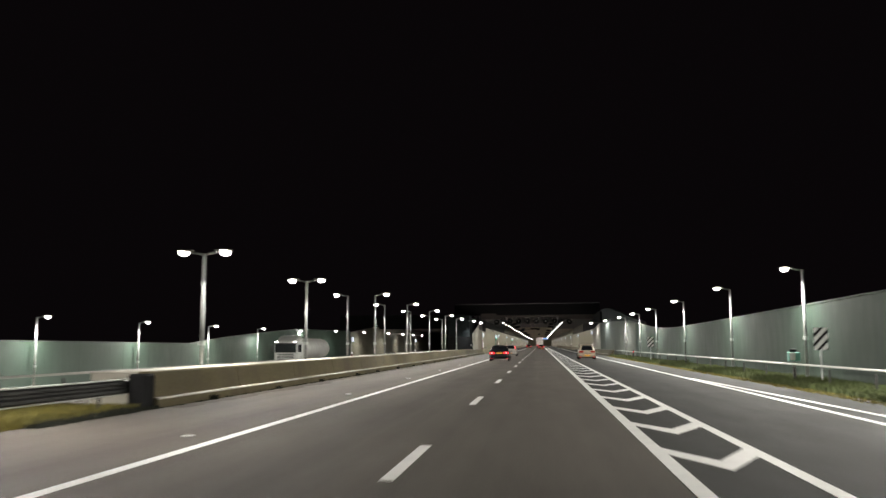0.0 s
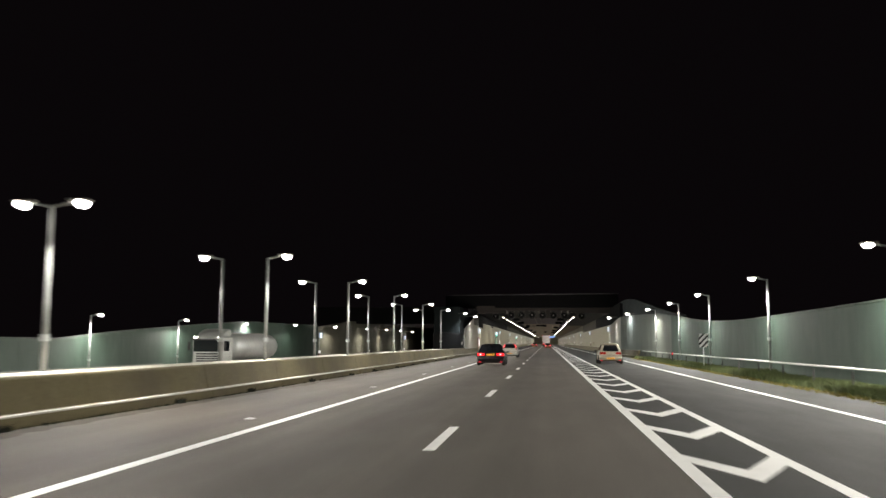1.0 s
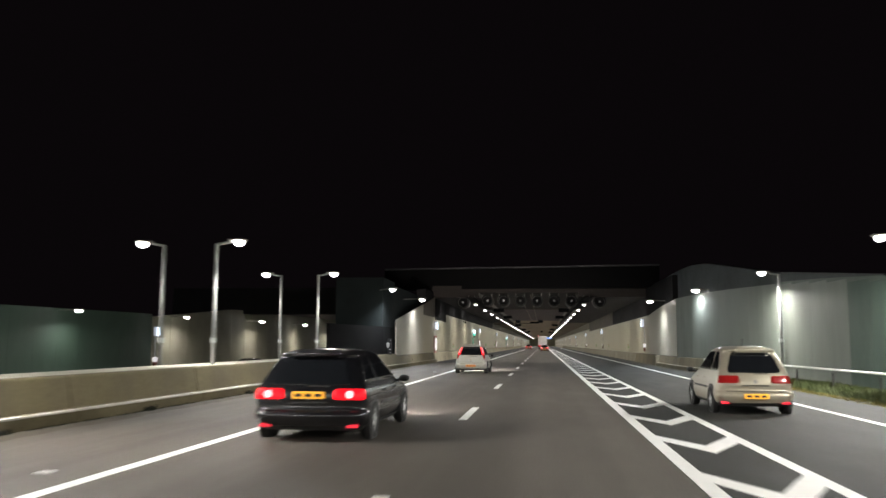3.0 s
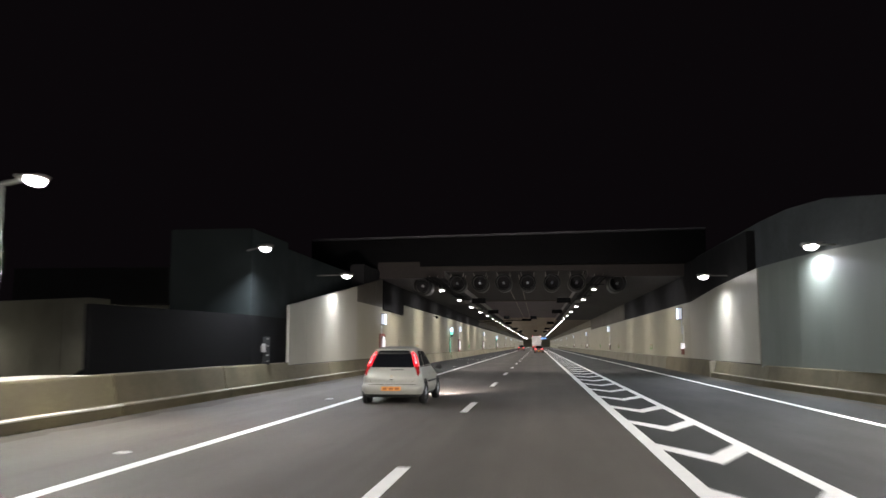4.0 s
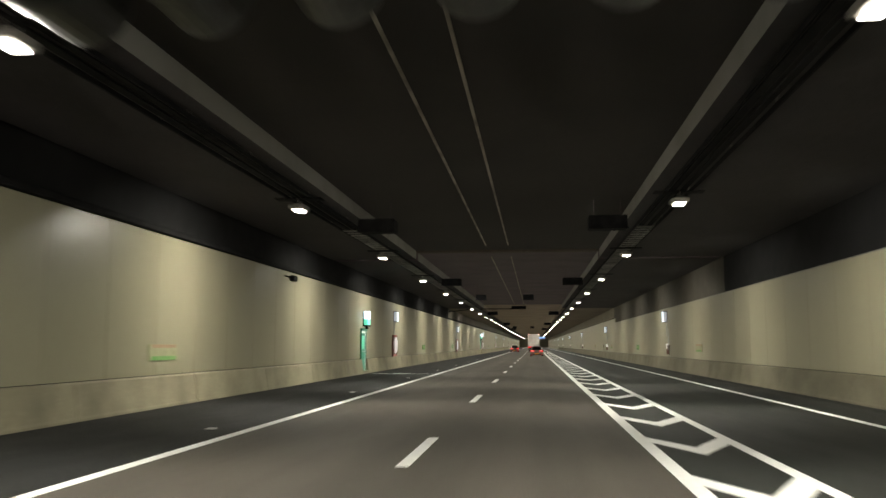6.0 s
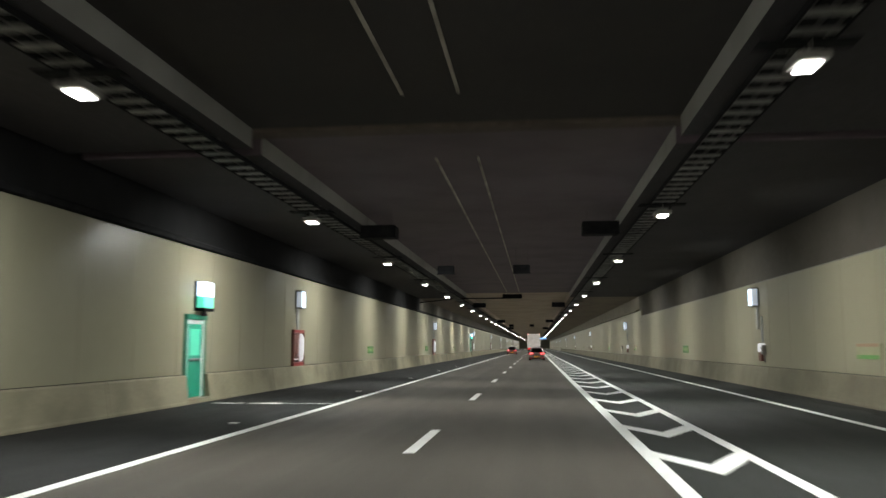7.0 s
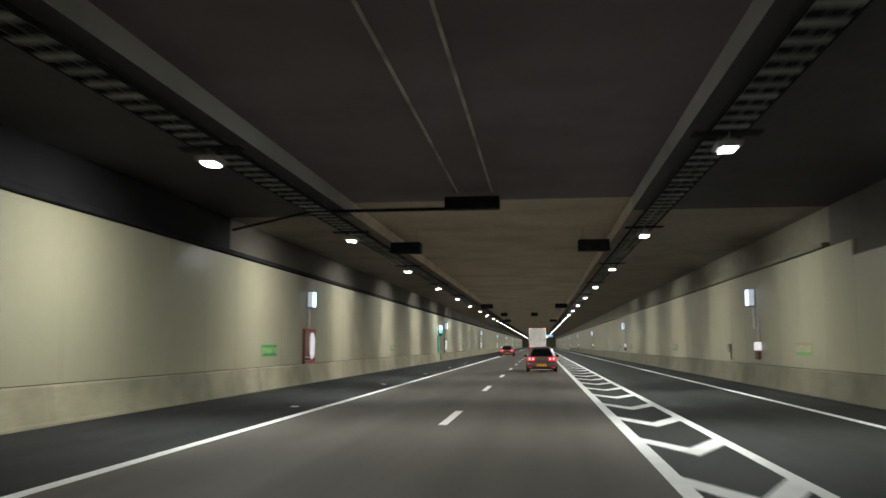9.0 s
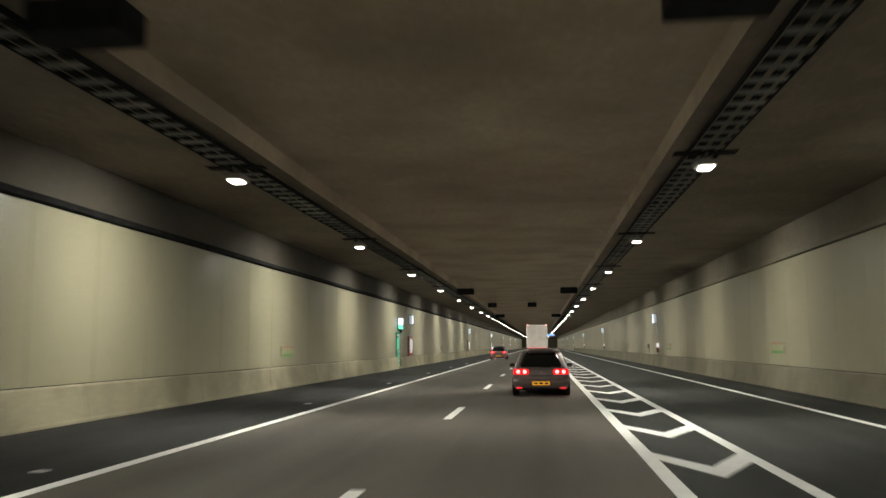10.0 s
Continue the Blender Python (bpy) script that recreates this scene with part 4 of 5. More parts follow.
def exit_lamp():
    root = thing("exit_lamp", (0, 0, 0), "lit box lamp, white above and green below, over the exit", "wall lamp", "exit lamps")
    part("housing", boxes((0, 0.06, -0.36, 0.36, -0.42, 0.42), (0.06, 0.3, -0.36, 0.36, -0.42, -0.34), bevel=0.01), "black", root)
    part("diffuser", boxes((0.06, 0.28, -0.34, 0.34, 0.0, 0.4), bevel=0.015), "lamp_blue", root, "white lit half")
    part("green_diffuser", boxes((0.06, 0.28, -0.34, 0.34, -0.33, -0.01), bevel=0.015), "lamp_green", root, "green lit half")
    part("loudspeaker", rod((0.17, -0.05, -0.56), (0.17, -0.05, -0.42), 0.10, 0.06, 14), "black", root, "small black horn under the lamp")
    return root


# door pane glows for light falling on it, no lamp behind
M["pane_green"] = material("leaf_glow_pane", (0.1, 0.5, 0.35), 0.3, glow=0.30, glow_colour=(0.08, 0.8, 0.5))
M["teal"] = material("pale_teal_paint", (0.22, 0.50, 0.44), 0.4, stains=0.3, stain_scale=3)
M["cabinet_back"] = material("cabinet_back", (0.42, 0.34, 0.33), 0.5, stains=0.4, stain_scale=3)
M["red_glass"] = material("dark_red_glazing", (0.20, 0.06, 0.06), 0.12, coat=0.5)
M["green_dark"] = material("dark_green_enamel", (0.02, 0.19, 0.12), 0.45, stains=0.3, stain_scale=3)
# glow stands in for lamp light coming off the white covers
M["glint_white"] = material("glowing_white_cover", (0.75, 0.73, 0.72), 0.3, glow=0.55, glow_colour=(0.95, 0.95, 1.0))
M["sign_pale"] = material("pale_sign_paint", (0.27, 0.36, 0.18), 0.5, stains=0.4, stain_scale=6)
M["sign_mid"] = material("weathered_sign_green", (0.085, 0.27, 0.060), 0.5, stains=0.6, stain_scale=6, stain_colour=(0.20, 0.34, 0.13))
M["sign_faded"] = material("faded_sign_paint", (0.33, 0.33, 0.21), 0.5, stains=0.4, stain_scale=5)
M["sign_rose"] = material("faded_rose_paint", (0.36, 0.22, 0.15), 0.5, stains=0.4, stain_scale=6)
M["rust"] = material("dull_rusty_red", (0.14, 0.05, 0.035), 0.6, stains=0.4, stain_scale=6)
LAMP_AT = (126.7, 176.7, 221.7, 271.5, 321.5, 371.5, 421.5, 471.5, 521.5, 571.5)
lamp_l, lamp_r, cabinet, call_box, sign_l, sign_r = wall_lamp(1), wall_lamp(-1), hose_cabinet(1), small_box(-1), exit_sign(1), exit_sign(-1, True)
sign_dim = exit_sign(1, True)
small_box_far = small_box(1)
for y in LAMP_AT:
    first = y < 130
    place(lamp_l, pose(WALL_L, y, 3.10 if first else 3.43))
    place(cabinet, pose(WALL_L, y, 0.74))
    place(lamp_r, pose(WALL_R, y + (0.6 if first else -0.2), 3.36))
    place(call_box, pose(WALL_R, y + (0.2 if first else -0.8), 0.93))
for y in (191.7, 216.7):
    place(sign_l, pose(WALL_L, y, 1.36))
for y in (141.8, 241.7, 291.7, 316.7, 341.7):
    place(sign_dim, pose(WALL_L, y, 1.36))
place(exit_sign(-1), pose(WALL_R, 191.9, 1.36))
for y in (140.8, 166.1, 215.5, 240.9, 265.9, 290.9):
    place(sign_r, pose(WALL_R, y, 1.40))
# the same lamps and boxes on the oncoming tube's wall
for y in (112.4, 162.4):
    place(lamp_l, pose(far_wall_x(y) + 0.02, y, 2.35))
    place(small_box_far, pose(far_wall_x(y) + 0.02, y, -0.2))


def reflector_post():
    root = thing("equipment_post", (0, 0, 0), "slim dark post with small grey boxes on the barrier", "post")
    part("post", boxes((-0.13, 0.13, 0.0, 0.05, 0.0, 0.95), bevel=0.012), "black_void", root)
    for x0, x1, z0, z1 in ((0.02, 0.10, 0.86, 0.90), (0.0, 0.10, 0.30, 0.34), (0.02, 0.10, 0.10, 0.13), (0.04, 0.10, 0.62, 0.65)):
        part("clamp", boxes((x0, x1, -0.03, 0.0, z0, z1), bevel=0.006), "steel_dull", root)
    part("box", boxes((-0.16, 0.0, -0.08, 0.0, 0.42, 0.72), bevel=0.02), "steel_dull", root)
    return root


reflector_post().matrix_basis = pose(-9.25 - 0.12, 105.0, 0.88)
grey_box = None
for y in (175.7, 225.7, 275.7):
    if grey_box is None:
        grey_box = thing("wall_box", (0, 0, 0), "small dull grey box on the tunnel wall", "box", "wall boxes")
        part("case", boxes((-0.12, 0.0, -0.16, 0.16, 0.0, 0.36), bevel=0.02), "steel_dull", grey_box)
        part("lid", boxes((-0.14, -0.12, -0.14, 0.14, 0.03, 0.33), bevel=0.008), "steel_dull", grey_box)
        part("conduit", boxes((-0.05, 0.0, -0.04, 0.04, -0.3, 0.0)), "steel_dull", grey_box)
    place(grey_box, pose(WALL_R, y, 1.22))
door0, elamp0 = exit_door(), exit_lamp()
for y in DOORS:
    place(door0, pose(WALL_L + 0.004, y, 0.15))
    place(elamp0, pose(WALL_L, y + 0.3, 2.98))

# ---- more fittings under the ceiling ----
for x in (-2.15, -1.16):
    # stretch left out for the shade around the joint beam
    for y0, y1 in ((129.5, 158.0), (163.0, 211.5)):
        tagged(part("ceiling_strip", boxes((x - 0.03, x + 0.03, y0, y1, Z_CEIL - 0.035, Z_CEIL), bevel=0.006), "strip_grey", None),
               "thin pale cable strip along the dark ceiling", "cable", "ceiling strips")


def hung_box(w, h, d, label, category, group, up):
    root = thing("ceiling_box", (0, 0, 0), label, category, group)
    part("case", boxes((-w / 2, w / 2, -d / 2, d / 2, -h / 2, h / 2), bevel=0.03), "black", root)
    part("rim", boxes((-w / 2 - 0.02, w / 2 + 0.02, -d / 2 - 0.02, -d / 2 + 0.03, -h / 2 - 0.02, -h / 2 + 0.02), bevel=0.005), "black", root)
    for s in (-0.35, 0.35):
        part("hanger", rod((s * w, 0, h / 2 - 0.02), (s * w, 0, up), 0.006, n=6), "ceiling_black", root)
    return root


speaker = hung_box(1.15, 0.40, 0.7, "black loudspeaker box hanging beside the cable tray", "loudspeaker", "loudspeakers", 0.72)
for y in (147.0, 170.5, 219.3, 268.0, 317.0):
    for x in (-4.9, 2.2):
        place(speaker, pose(x, y, 5.25))
signal = hung_box(0.74, 0.38, 0.25, "unlit black lane signal hanging from the ceiling", "lane signal", "lane signals", 1.03)
for y in (180.6, 281.0):
    for x in (-3.8, -0.45):
        place(signal, pose(x, y, 4.92))
junction = hung_box(1.55, 0.34, 0.5, "dark junction box under the ceiling", "junction box", "junction boxes", 0.42)
place(junction, pose(-1.7, 211.2, 5.55))
tagged(part("cross_pipe", rod((TRAY_L - 0.3, 211.3, 5.42), (-2.4, 211.3, 5.42), 0.05, n=10), "black", None),
       "dark pipe running from the tray to the junction box", "pipe", "ceiling pipes")
tagged(part("cross_pipe", rod((WALL_L - 0.1, 213.2, 5.2), (TRAY_L - 0.3, 211.3, 5.42), 0.04, n=10), "black", None),
       "dark pipe running from the wall to the tray", "pipe", "ceiling pipes")
blue = thing("lane_sign", (2.5, 470.0, 4.55), "far blue lit lane sign under the ceiling", "sign")
part("case", boxes((-2.0, 2.0, -0.1, 0.2, -0.4, 0.4), bevel=0.03), "black", blue)
part("face", boxes((-1.9, 1.9, -0.12, -0.1, -0.30, 0.30)), "blue_sign", blue)
part("hanger", boxes((-1.2, -1.1, 0, 0.1, 0.45, 1.42), (1.1, 1.2, 0, 0.1, 0.45, 1.42)), "steel_dull", blue)


def wall_camera():
    root = thing("wall_camera", (0, 0, 0), "small dark camera on a bracket at the wall top", "camera", "cameras")
    part("bracket", rod((0, 0, 0.1), (0.35, 0, 0.0), 0.03, n=8), "black", root)
    part("housing", boxes((0.25, 0.45, -0.25, 0.2, -0.12, 0.1), bevel=0.03), "black", root)
    return root


place(wall_camera(), pose(WALL_L, 152.0, 4.05))
# conduit hanging below the duct by the mouth
tagged(part("hung_cable", rod((WALL_L + 0.13, 128.6, 3.70), (WALL_L + 0.13, 133.8, 3.60), 0.045, n=8), "black", None), "loose dark cable along the wall top", "cable")


# ---- by the roadside ----
def hazard_board(w, h):
    root = thing("hazard_board", (0, 0, 0), "hazard board with diagonal white and dark stripes on a post", "hazard board", "hazard boards")
    part("plate", boxes((-w / 2, w / 2, 0, 0.02, 0, h), bevel=0.006), "black", root)
    n = 4
    step = (w + h) / n
    for i in range(n):
        # one white band, cut to the plate
        lo, hi = -w / 2 + i * step - h + 0.04, -w / 2 + i * step - h + 0.04 + step * 0.58
        poly = [(lo, 0), (hi, 0), (hi + h, h), (lo + h, h)]
        def cut(p, edge, keep):
            r = []
            for (ax, az), (bx, bz) in zip(p, p[1:] + p[:1]):
                ia, ib = keep(ax), keep(bx)
                if ia:
                    r.append((ax, az))
                if ia != ib:
                    f = (edge - ax) / (bx - ax)
                    r.append((edge, az + f * (bz - az)))
            return r
        poly = cut(poly, w / 2 - 0.01, lambda v: v <= w / 2 - 0.01)
        if poly:
            poly = cut(poly, -w / 2 + 0.01, lambda v: v >= -w / 2 + 0.01)
        if len(poly) > 2:
            part("band", prism(poly, -0.005, 0.0), "board_white", root, "white diagonal band")
    part("post", rod((0, 0.05, -1.3), (0, 0.05, h), 0.035, n=10), "steel", root)
    return root


M["board_white"] = material("white_sheeting", (0.88, 0.88, 0.86), 0.35, stains=0.1, stain_scale=5)
board = hazard_board(0.56, 0.84)
place(board, pose(10.5, 23.5, 1.28, 0, 0, 8))
place(board, pose(9.68, 66.0, 1.28, 0, 0, 8))
cab = thing("roadside_cabinet", (10.3, 26.3, 0.03), "small teal roadside cabinet on a post", "cabinet")
part("body", boxes((-0.22, 0.22, -0.15, 0.15, 0.78, 1.15), bevel=0.02), "teal", cab)
part("post", boxes((-0.05, 0.05, -0.05, 0.05, -0.1, 0.75)), "steel_dull", cab)
part("front_panel", boxes((-0.2, 0.02, -0.165, -0.15, 0.82, 1.13), bevel=0.006), "white", cab, "white front panel")
part("cap", boxes((-0.16, 0.10, -0.1, 0.1, 1.15, 1.28), bevel=0.03), "black", cab)


def delineator():
    root = thing("delineator", (0, 0, 0), "slim roadside marker post with a red reflector", "marker post", "marker posts")
    part("post", boxes((-0.05, 0.05, -0.02, 0.02, -0.1, 0.85), bevel=0.01), "rail_dark", root)
    part("reflector", boxes((-0.04, 0.04, -0.03, -0.02, 0.62, 0.78)), "reflector", root)
    return root


mark = delineator()
for y in (77.0,):
    place(mark, pose(9.35, y, 0.03))


# ---- grass ----
M["weeds"] = material("dark_weeds", (0.012, 0.014, 0.008), 0.9, vary=0.3, island=True)


def grass(name, count, x_of, y0, y1, z, label, high, mat):
    rnd = random.Random(5)
    verts, faces = [], []
    for _ in range(count):
        y = rnd.uniform(y0, y1)
        x = x_of(y, rnd.random())
        clump = noise.noise((x * 0.7, y * 0.25, 0.0))
        h = high * (0.45 + 0.9 * rnd.random()) * (0.75 + 0.9 * max(0.0, clump))
        a = rnd.uniform(0, math.tau)
        w = rnd.uniform(0.012, 0.03)
        lean = rnd.uniform(0, 0.5) * h
        la = rnd.uniform(0, math.tau)
        i = len(verts)
        c, s = math.cos(a) * w, math.sin(a) * w
        verts += [(x - c, y - s, z), (x + c, y + s, z), (x + lean * math.cos(la) * 0.4 + c * 0.6, y + lean * math.sin(la) * 0.4 + s * 0.6, z + h * 0.6),
                  (x + lean * math.cos(la), y + lean * math.sin(la), z + h)]
        faces += [(i, i + 1, i + 2), (i, i + 2, i + 3)]
    me = bpy.data.meshes.new(name)
    me.from_pydata(verts, [], faces)
    me.materials.append(M[mat])
    return tagged(new(name, me), label, "grass", kind="stuff")


grass("verge_grass", 60000, lambda y, r: 8.7 + r ** 0.9 * (right_wall_x(y) - 8.8), -5.0, 98.0, 0.02, "rough green grass along the foot of the noise wall", 0.22, "grass")
grass("verge_edge_grass", 9000, lambda y, r: 8.15 + 0.75 * r ** 0.6, -5.0, 97.0, 0.015, "low dry grass creeping over the shoulder edge", 0.07, "grass_dry")
grass("median_grass", 26000, lambda y, r: -13.1 + r * 3.5, -8.0, 10.5, 0.02, "dry yellowish grass strip beside the guard rail", 0.17, "grass_dry")
grass("barrier_weeds", 900, lambda y, r: -9.75 + r * 0.45, 5.5, 10.6, 0.01, "dark weeds growing before the barrier end", 0.13, "weeds")
tuft_rnd = random.Random(9)
tufts = [14.0 + 6.0 * k + tuft_rnd.uniform(-0.6, 0.6) for k in range(13)]
grass("gutter_weeds", 1500, lambda y, r: left_foot(y) + 0.02 + 0.12 * r, 10.6, 94.0, 0.005, "low dark weeds and dirt along the barrier foot", 0.05, "weeds")
for k, ty in enumerate(tufts):
    tx = left_foot(ty) + 0.08
    grass("weed_tuft", 70, lambda y, r, tx=tx: tx + (r - 0.5) * 0.16, ty - 0.18, ty + 0.18, 0.005, "small dark weed tuft at a barrier joint", 0.12, "weeds")
# ---- vehicles ----
for key, colour, rough, metal in (("paint_white", (0.40, 0.40, 0.355), 0.34, 0.2), ("paint_grey", (0.20, 0.17, 0.165), 0.34, 0.35),
                                  ("paint_black", (0.008, 0.008, 0.010), 0.25, 0.1), ("paint_silver", (0.40, 0.36, 0.28), 0.32, 0.45)):
    M[key] = material(key, colour, rough, metal, stains=0.25, stain_scale=1.5, stain_colour=[c * 0.75 for c in colour], coat=0.35, rough_vary=0.05)
M["plate_ink"] = material("faded_plate_ink", (0.35, 0.11, 0.02), 0.5)
M["trim"] = material("dark_plastic_trim", (0.02, 0.02, 0.02), 0.6, bump=0.2, bump_scale=150)

# share of height, of half width, of length at the rear, of length at the front
TALL = [(0.12, 0.86, 0.040, 0.970), (0.17, 0.94, 0.018, 0.990), (0.24, 0.985, 0.002, 1.000), (0.31, 1.0, 0.000, 0.998), (0.345, 0.985, 0.018, 0.990),
        (0.40, 0.97, 0.015, 0.975), (0.45, 0.958, 0.014, 0.945), (0.50, 0.935, 0.018, 0.89), (0.56, 0.905, 0.026, 0.82), (0.615, 0.872, 0.036, 0.755),
        (0.69, 0.83, 0.054, 0.70), (0.77, 0.785, 0.074, 0.65), (0.85, 0.738, 0.098, 0.59), (0.92, 0.69, 0.118, 0.545), (0.94, 0.665, 0.095, 0.52),
        (0.965, 0.6, 0.13, 0.48), (0.987, 0.48, 0.21, 0.43), (1.0, 0.28, 0.30, 0.40)]
HATCH = [(0.12, 0.86, 0.038, 0.970), (0.17, 0.93, 0.016, 0.990), (0.24, 0.98, 0.002, 1.000), (0.31, 0.995, 0.000, 0.998), (0.345, 0.985, 0.014, 0.990),
         (0.40, 1.0, 0.016, 0.975), (0.46, 1.0, 0.014, 0.945), (0.515, 0.99, 0.015, 0.88), (0.56, 0.97, 0.020, 0.80), (0.60, 0.94, 0.030, 0.74),
         (0.68, 0.89, 0.052, 0.69), (0.77, 0.835, 0.078, 0.63), (0.85, 0.785, 0.104, 0.58), (0.91, 0.735, 0.122, 0.545), (0.935, 0.705, 0.108, 0.52),
         (0.97, 0.62, 0.17, 0.47), (0.99, 0.50, 0.24, 0.42), (1.0, 0.32, 0.30, 0.40)]
REAR_N, ARC_N, SIDE_N, FRONT_N = 10, 5, 14, 8


def outline(z, w, yr, yf, h):
    """A ring of points round the car at one height, and what stretch each belongs to."""
    r_rear, r_front = min(w * 0.5, lerp_at([(0.40, 0.25), (0.58, 0.15), (0.90, 0.18), (1.0, 0.26)], h)), min(0.42, w * 0.55)
    pts = []
    for i in range(REAR_N):
        x = (w - r_rear) * (2 * i / (REAR_N - 1) - 1)
        pts.append((x, yr + 0.07 * (x / w) ** 2 * 0.8))
    yb = pts[-1][1]
    for i in range(1, ARC_N + 1):
        a = math.pi / 2 * i / ARC_N
        pts.append((w - r_rear + r_rear * math.sin(a), yb + r_rear * (1 - math.cos(a))))
    y0, y1 = yb + r_rear, yf - r_front
    for i in range(1, SIDE_N):
        pts.append((w, y0 + (y1 - y0) * i / SIDE_N))
    for i in range(ARC_N + 1):
        a = math.pi / 2 * i / ARC_N
        pts.append((w - r_front + r_front * math.cos(a), y1 + r_front * math.sin(a)))
    for i in range(1, FRONT_N):
        pts.append(((w - r_front) * (1 - 2 * i / FRONT_N), yf))
    for i in range(ARC_N + 1):
        a = math.pi / 2 * (1 - i / ARC_N)
        pts.append((-(w - r_front) - r_front * math.cos(a), y1 + r_front * math.sin(a)))
    for i in range(1, SIDE_N):
        pts.append((-w, y1 + (y0 - y1) * i / SIDE_N))
    for i in range(ARC_N):
        a = math.pi / 2 * (1 - i / ARC_N)
        pts.append((-(w - r_rear) - r_rear * math.sin(a), yb + r_rear * (1 - math.cos(a))))
    return [(x, y, z) for x, y in pts]


S_RR = REAR_N - 1                      # right rear corner starts
S_SR = S_RR + ARC_N                    # right side starts
S_FR = S_SR + SIDE_N                   # right front corner
S_F = S_FR + ARC_N                     # front
S_FL = S_F + FRONT_N                   # left front corner
S_SL = S_FL + ARC_N                    # left side
S_RL = S_SL + SIDE_N                   # left rear corner


def smooth_at(rows, h):
    """A smooth reading of a car's profile at the share h of its height: half width, rear end, front end."""
    k = 0
    while k < len(rows) - 2 and rows[k + 1][0] < h:
        k += 1
    f = min(1.0, max(0.0, (h - rows[k][0]) / (rows[k + 1][0] - rows[k][0])))
    p = [rows[max(0, min(len(rows) - 1, k + d))] for d in (-1, 0, 1, 2)]
    return [p[1][c] + 0.5 * f * (p[2][c] - p[0][c] + f * (2 * p[0][c] - 5 * p[1][c] + 4 * p[2][c] - p[3][c] + f * (3 * (p[1][c] - p[2][c]) + p[3][c] - p[0][c])))
            for c in (1, 2, 3)]


def car(name, label, shape, length, width, height, paint, lights, lit=True, plate="plate", plate_at=0.27):
    """Rear bumper at y = 0, nose towards +y, wheels on z = 0."""
    root = thing(name, (0, 0, 0), label, "car")

    def ring(h):
        w, yr, yf = smooth_at(shape, h)
        return outline(h * height, w * width / 2, yr * length, yf * length, h)

    levels = []
    for lo, hi in zip(shape, shape[1:]):
        levels += [lo[0], (lo[0] + hi[0]) / 2]
    levels.append(1.0)
    rings = [ring(h) for h in levels]
    n = len(rings[0])

    def shell(k0, k1, cap):
        bm = bmesh.new()
        vs = [[bm.verts.new(c) for c in r] for r in rings[k0:k1 + 1]]
        for p, q in zip(vs, vs[1:]):
            for i in range(n):
                bm.faces.new((p[i], p[(i + 1) % n], q[(i + 1) % n], q[i]))
        if cap:
            bm.faces.new(vs[-1])
        bmesh.ops.recalc_face_normals(bm, faces=bm.faces)
        return bm

    def on_skin(h, st):
        r = ring(h)
        i = int(math.floor(st))
        return Vector(r[i % n]).lerp(Vector(r[(i + 1) % n]), st - i)

    def patch(h0, h1, left, right, push=0.006, rows=9, cols=10, round_off=0.0):
        """A thin raised piece on the skin between two heights; left and right give its edges at each height."""
        bm = bmesh.new()
        grid = []
        for j in range(rows + 1):
            v = j / rows
            h = h0 + (h1 - h0) * v
            end = max(0.0, 1 - min(v, 1 - v) / 0.2) ** 2 * round_off
            a, b = left(h) + end, right(h) - end
            line = []
            for i in range(cols + 1):
                st = a + (b - a) * i / cols
                p = on_skin(h, st)
                nn = (on_skin(h, st + 0.3) - on_skin(h, st - 0.3)).cross(on_skin(h + 0.006, st) - on_skin(h - 0.006, st)).normalized()
                line.append((p, nn))
            grid.append(line)
        top = [[bm.verts.new(p + nn * push) for p, nn in line] for line in grid]
        low = [[bm.verts.new(p - nn * 0.004) for p, nn in line] for line in grid]
        for j in range(rows):
            for i in range(cols):
                bm.faces.new((top[j][i], top[j][i + 1], top[j + 1][i + 1], top[j + 1][i]))
        rim = [(0, i) for i in range(cols)] + [(j, cols) for j in range(rows)] + [(rows, i) for i in range(cols, 0, -1)] + [(j, 0) for j in range(rows, 0, -1)]
        for p, q in zip(rim, rim[1:] + rim[:1]):
            bm.faces.new((top[p[0]][p[1]], low[p[0]][p[1]], low[q[0]][q[1]], top[q[0]][q[1]]))
        bmesh.ops.recalc_face_normals(bm, faces=bm.faces)
        return bm

    def flip(f):
        return lambda h: n + S_RR - f(h)

    body = part("body", shell(2, len(levels) - 1, True), paint, root, smooth=True)
    part("sill", shell(0, 2, False), "trim", root, "dark lower edge", smooth=True)
    part("floor_pan", boxes((-width * 0.42, width * 0.42, 0.1 * length, 0.9 * length, 0.12 * height, 0.15 * height)), "trim", root)
    tall = lights == "pillar"
    pane_lo = 0.632 if tall else 0.605
    part("rear_window", patch(pane_lo, 0.925, lambda h: -0.75 if tall else 0.0, lambda h: S_RR + (0.75 if tall else 0.0), 0.006, 12, 14, 0.5), "glass", root, "dark rear window", smooth=True)
    part("windscreen", patch(0.63, 0.92, lambda h: S_F - 2.5, lambda h: S_FL + 2.5, 0.005, 8, 12, 0.2), "glass", root, smooth=True)
    for lo, hi in ((S_SR + 0.2, S_SR + 4.9), (S_SR + 5.3, S_FR + 1.0)):
        near, far = (lambda h, lo=lo: lo + 1.2 * max(0.0, h - 0.72) / 0.2), (lambda h, hi=hi: hi)
        part("side_window", patch(0.63, 0.915, near, far, 0.005, 8, 10, 0.25), "glass", root, smooth=True)
        part("side_window", patch(0.63, 0.915, flip(far), flip(near), 0.005, 8, 10, 0.25), "glass", root, smooth=True)

    hw = width / 2
    rear_y = lambda f: smooth_at(shape, f)[1] * length + 0.03
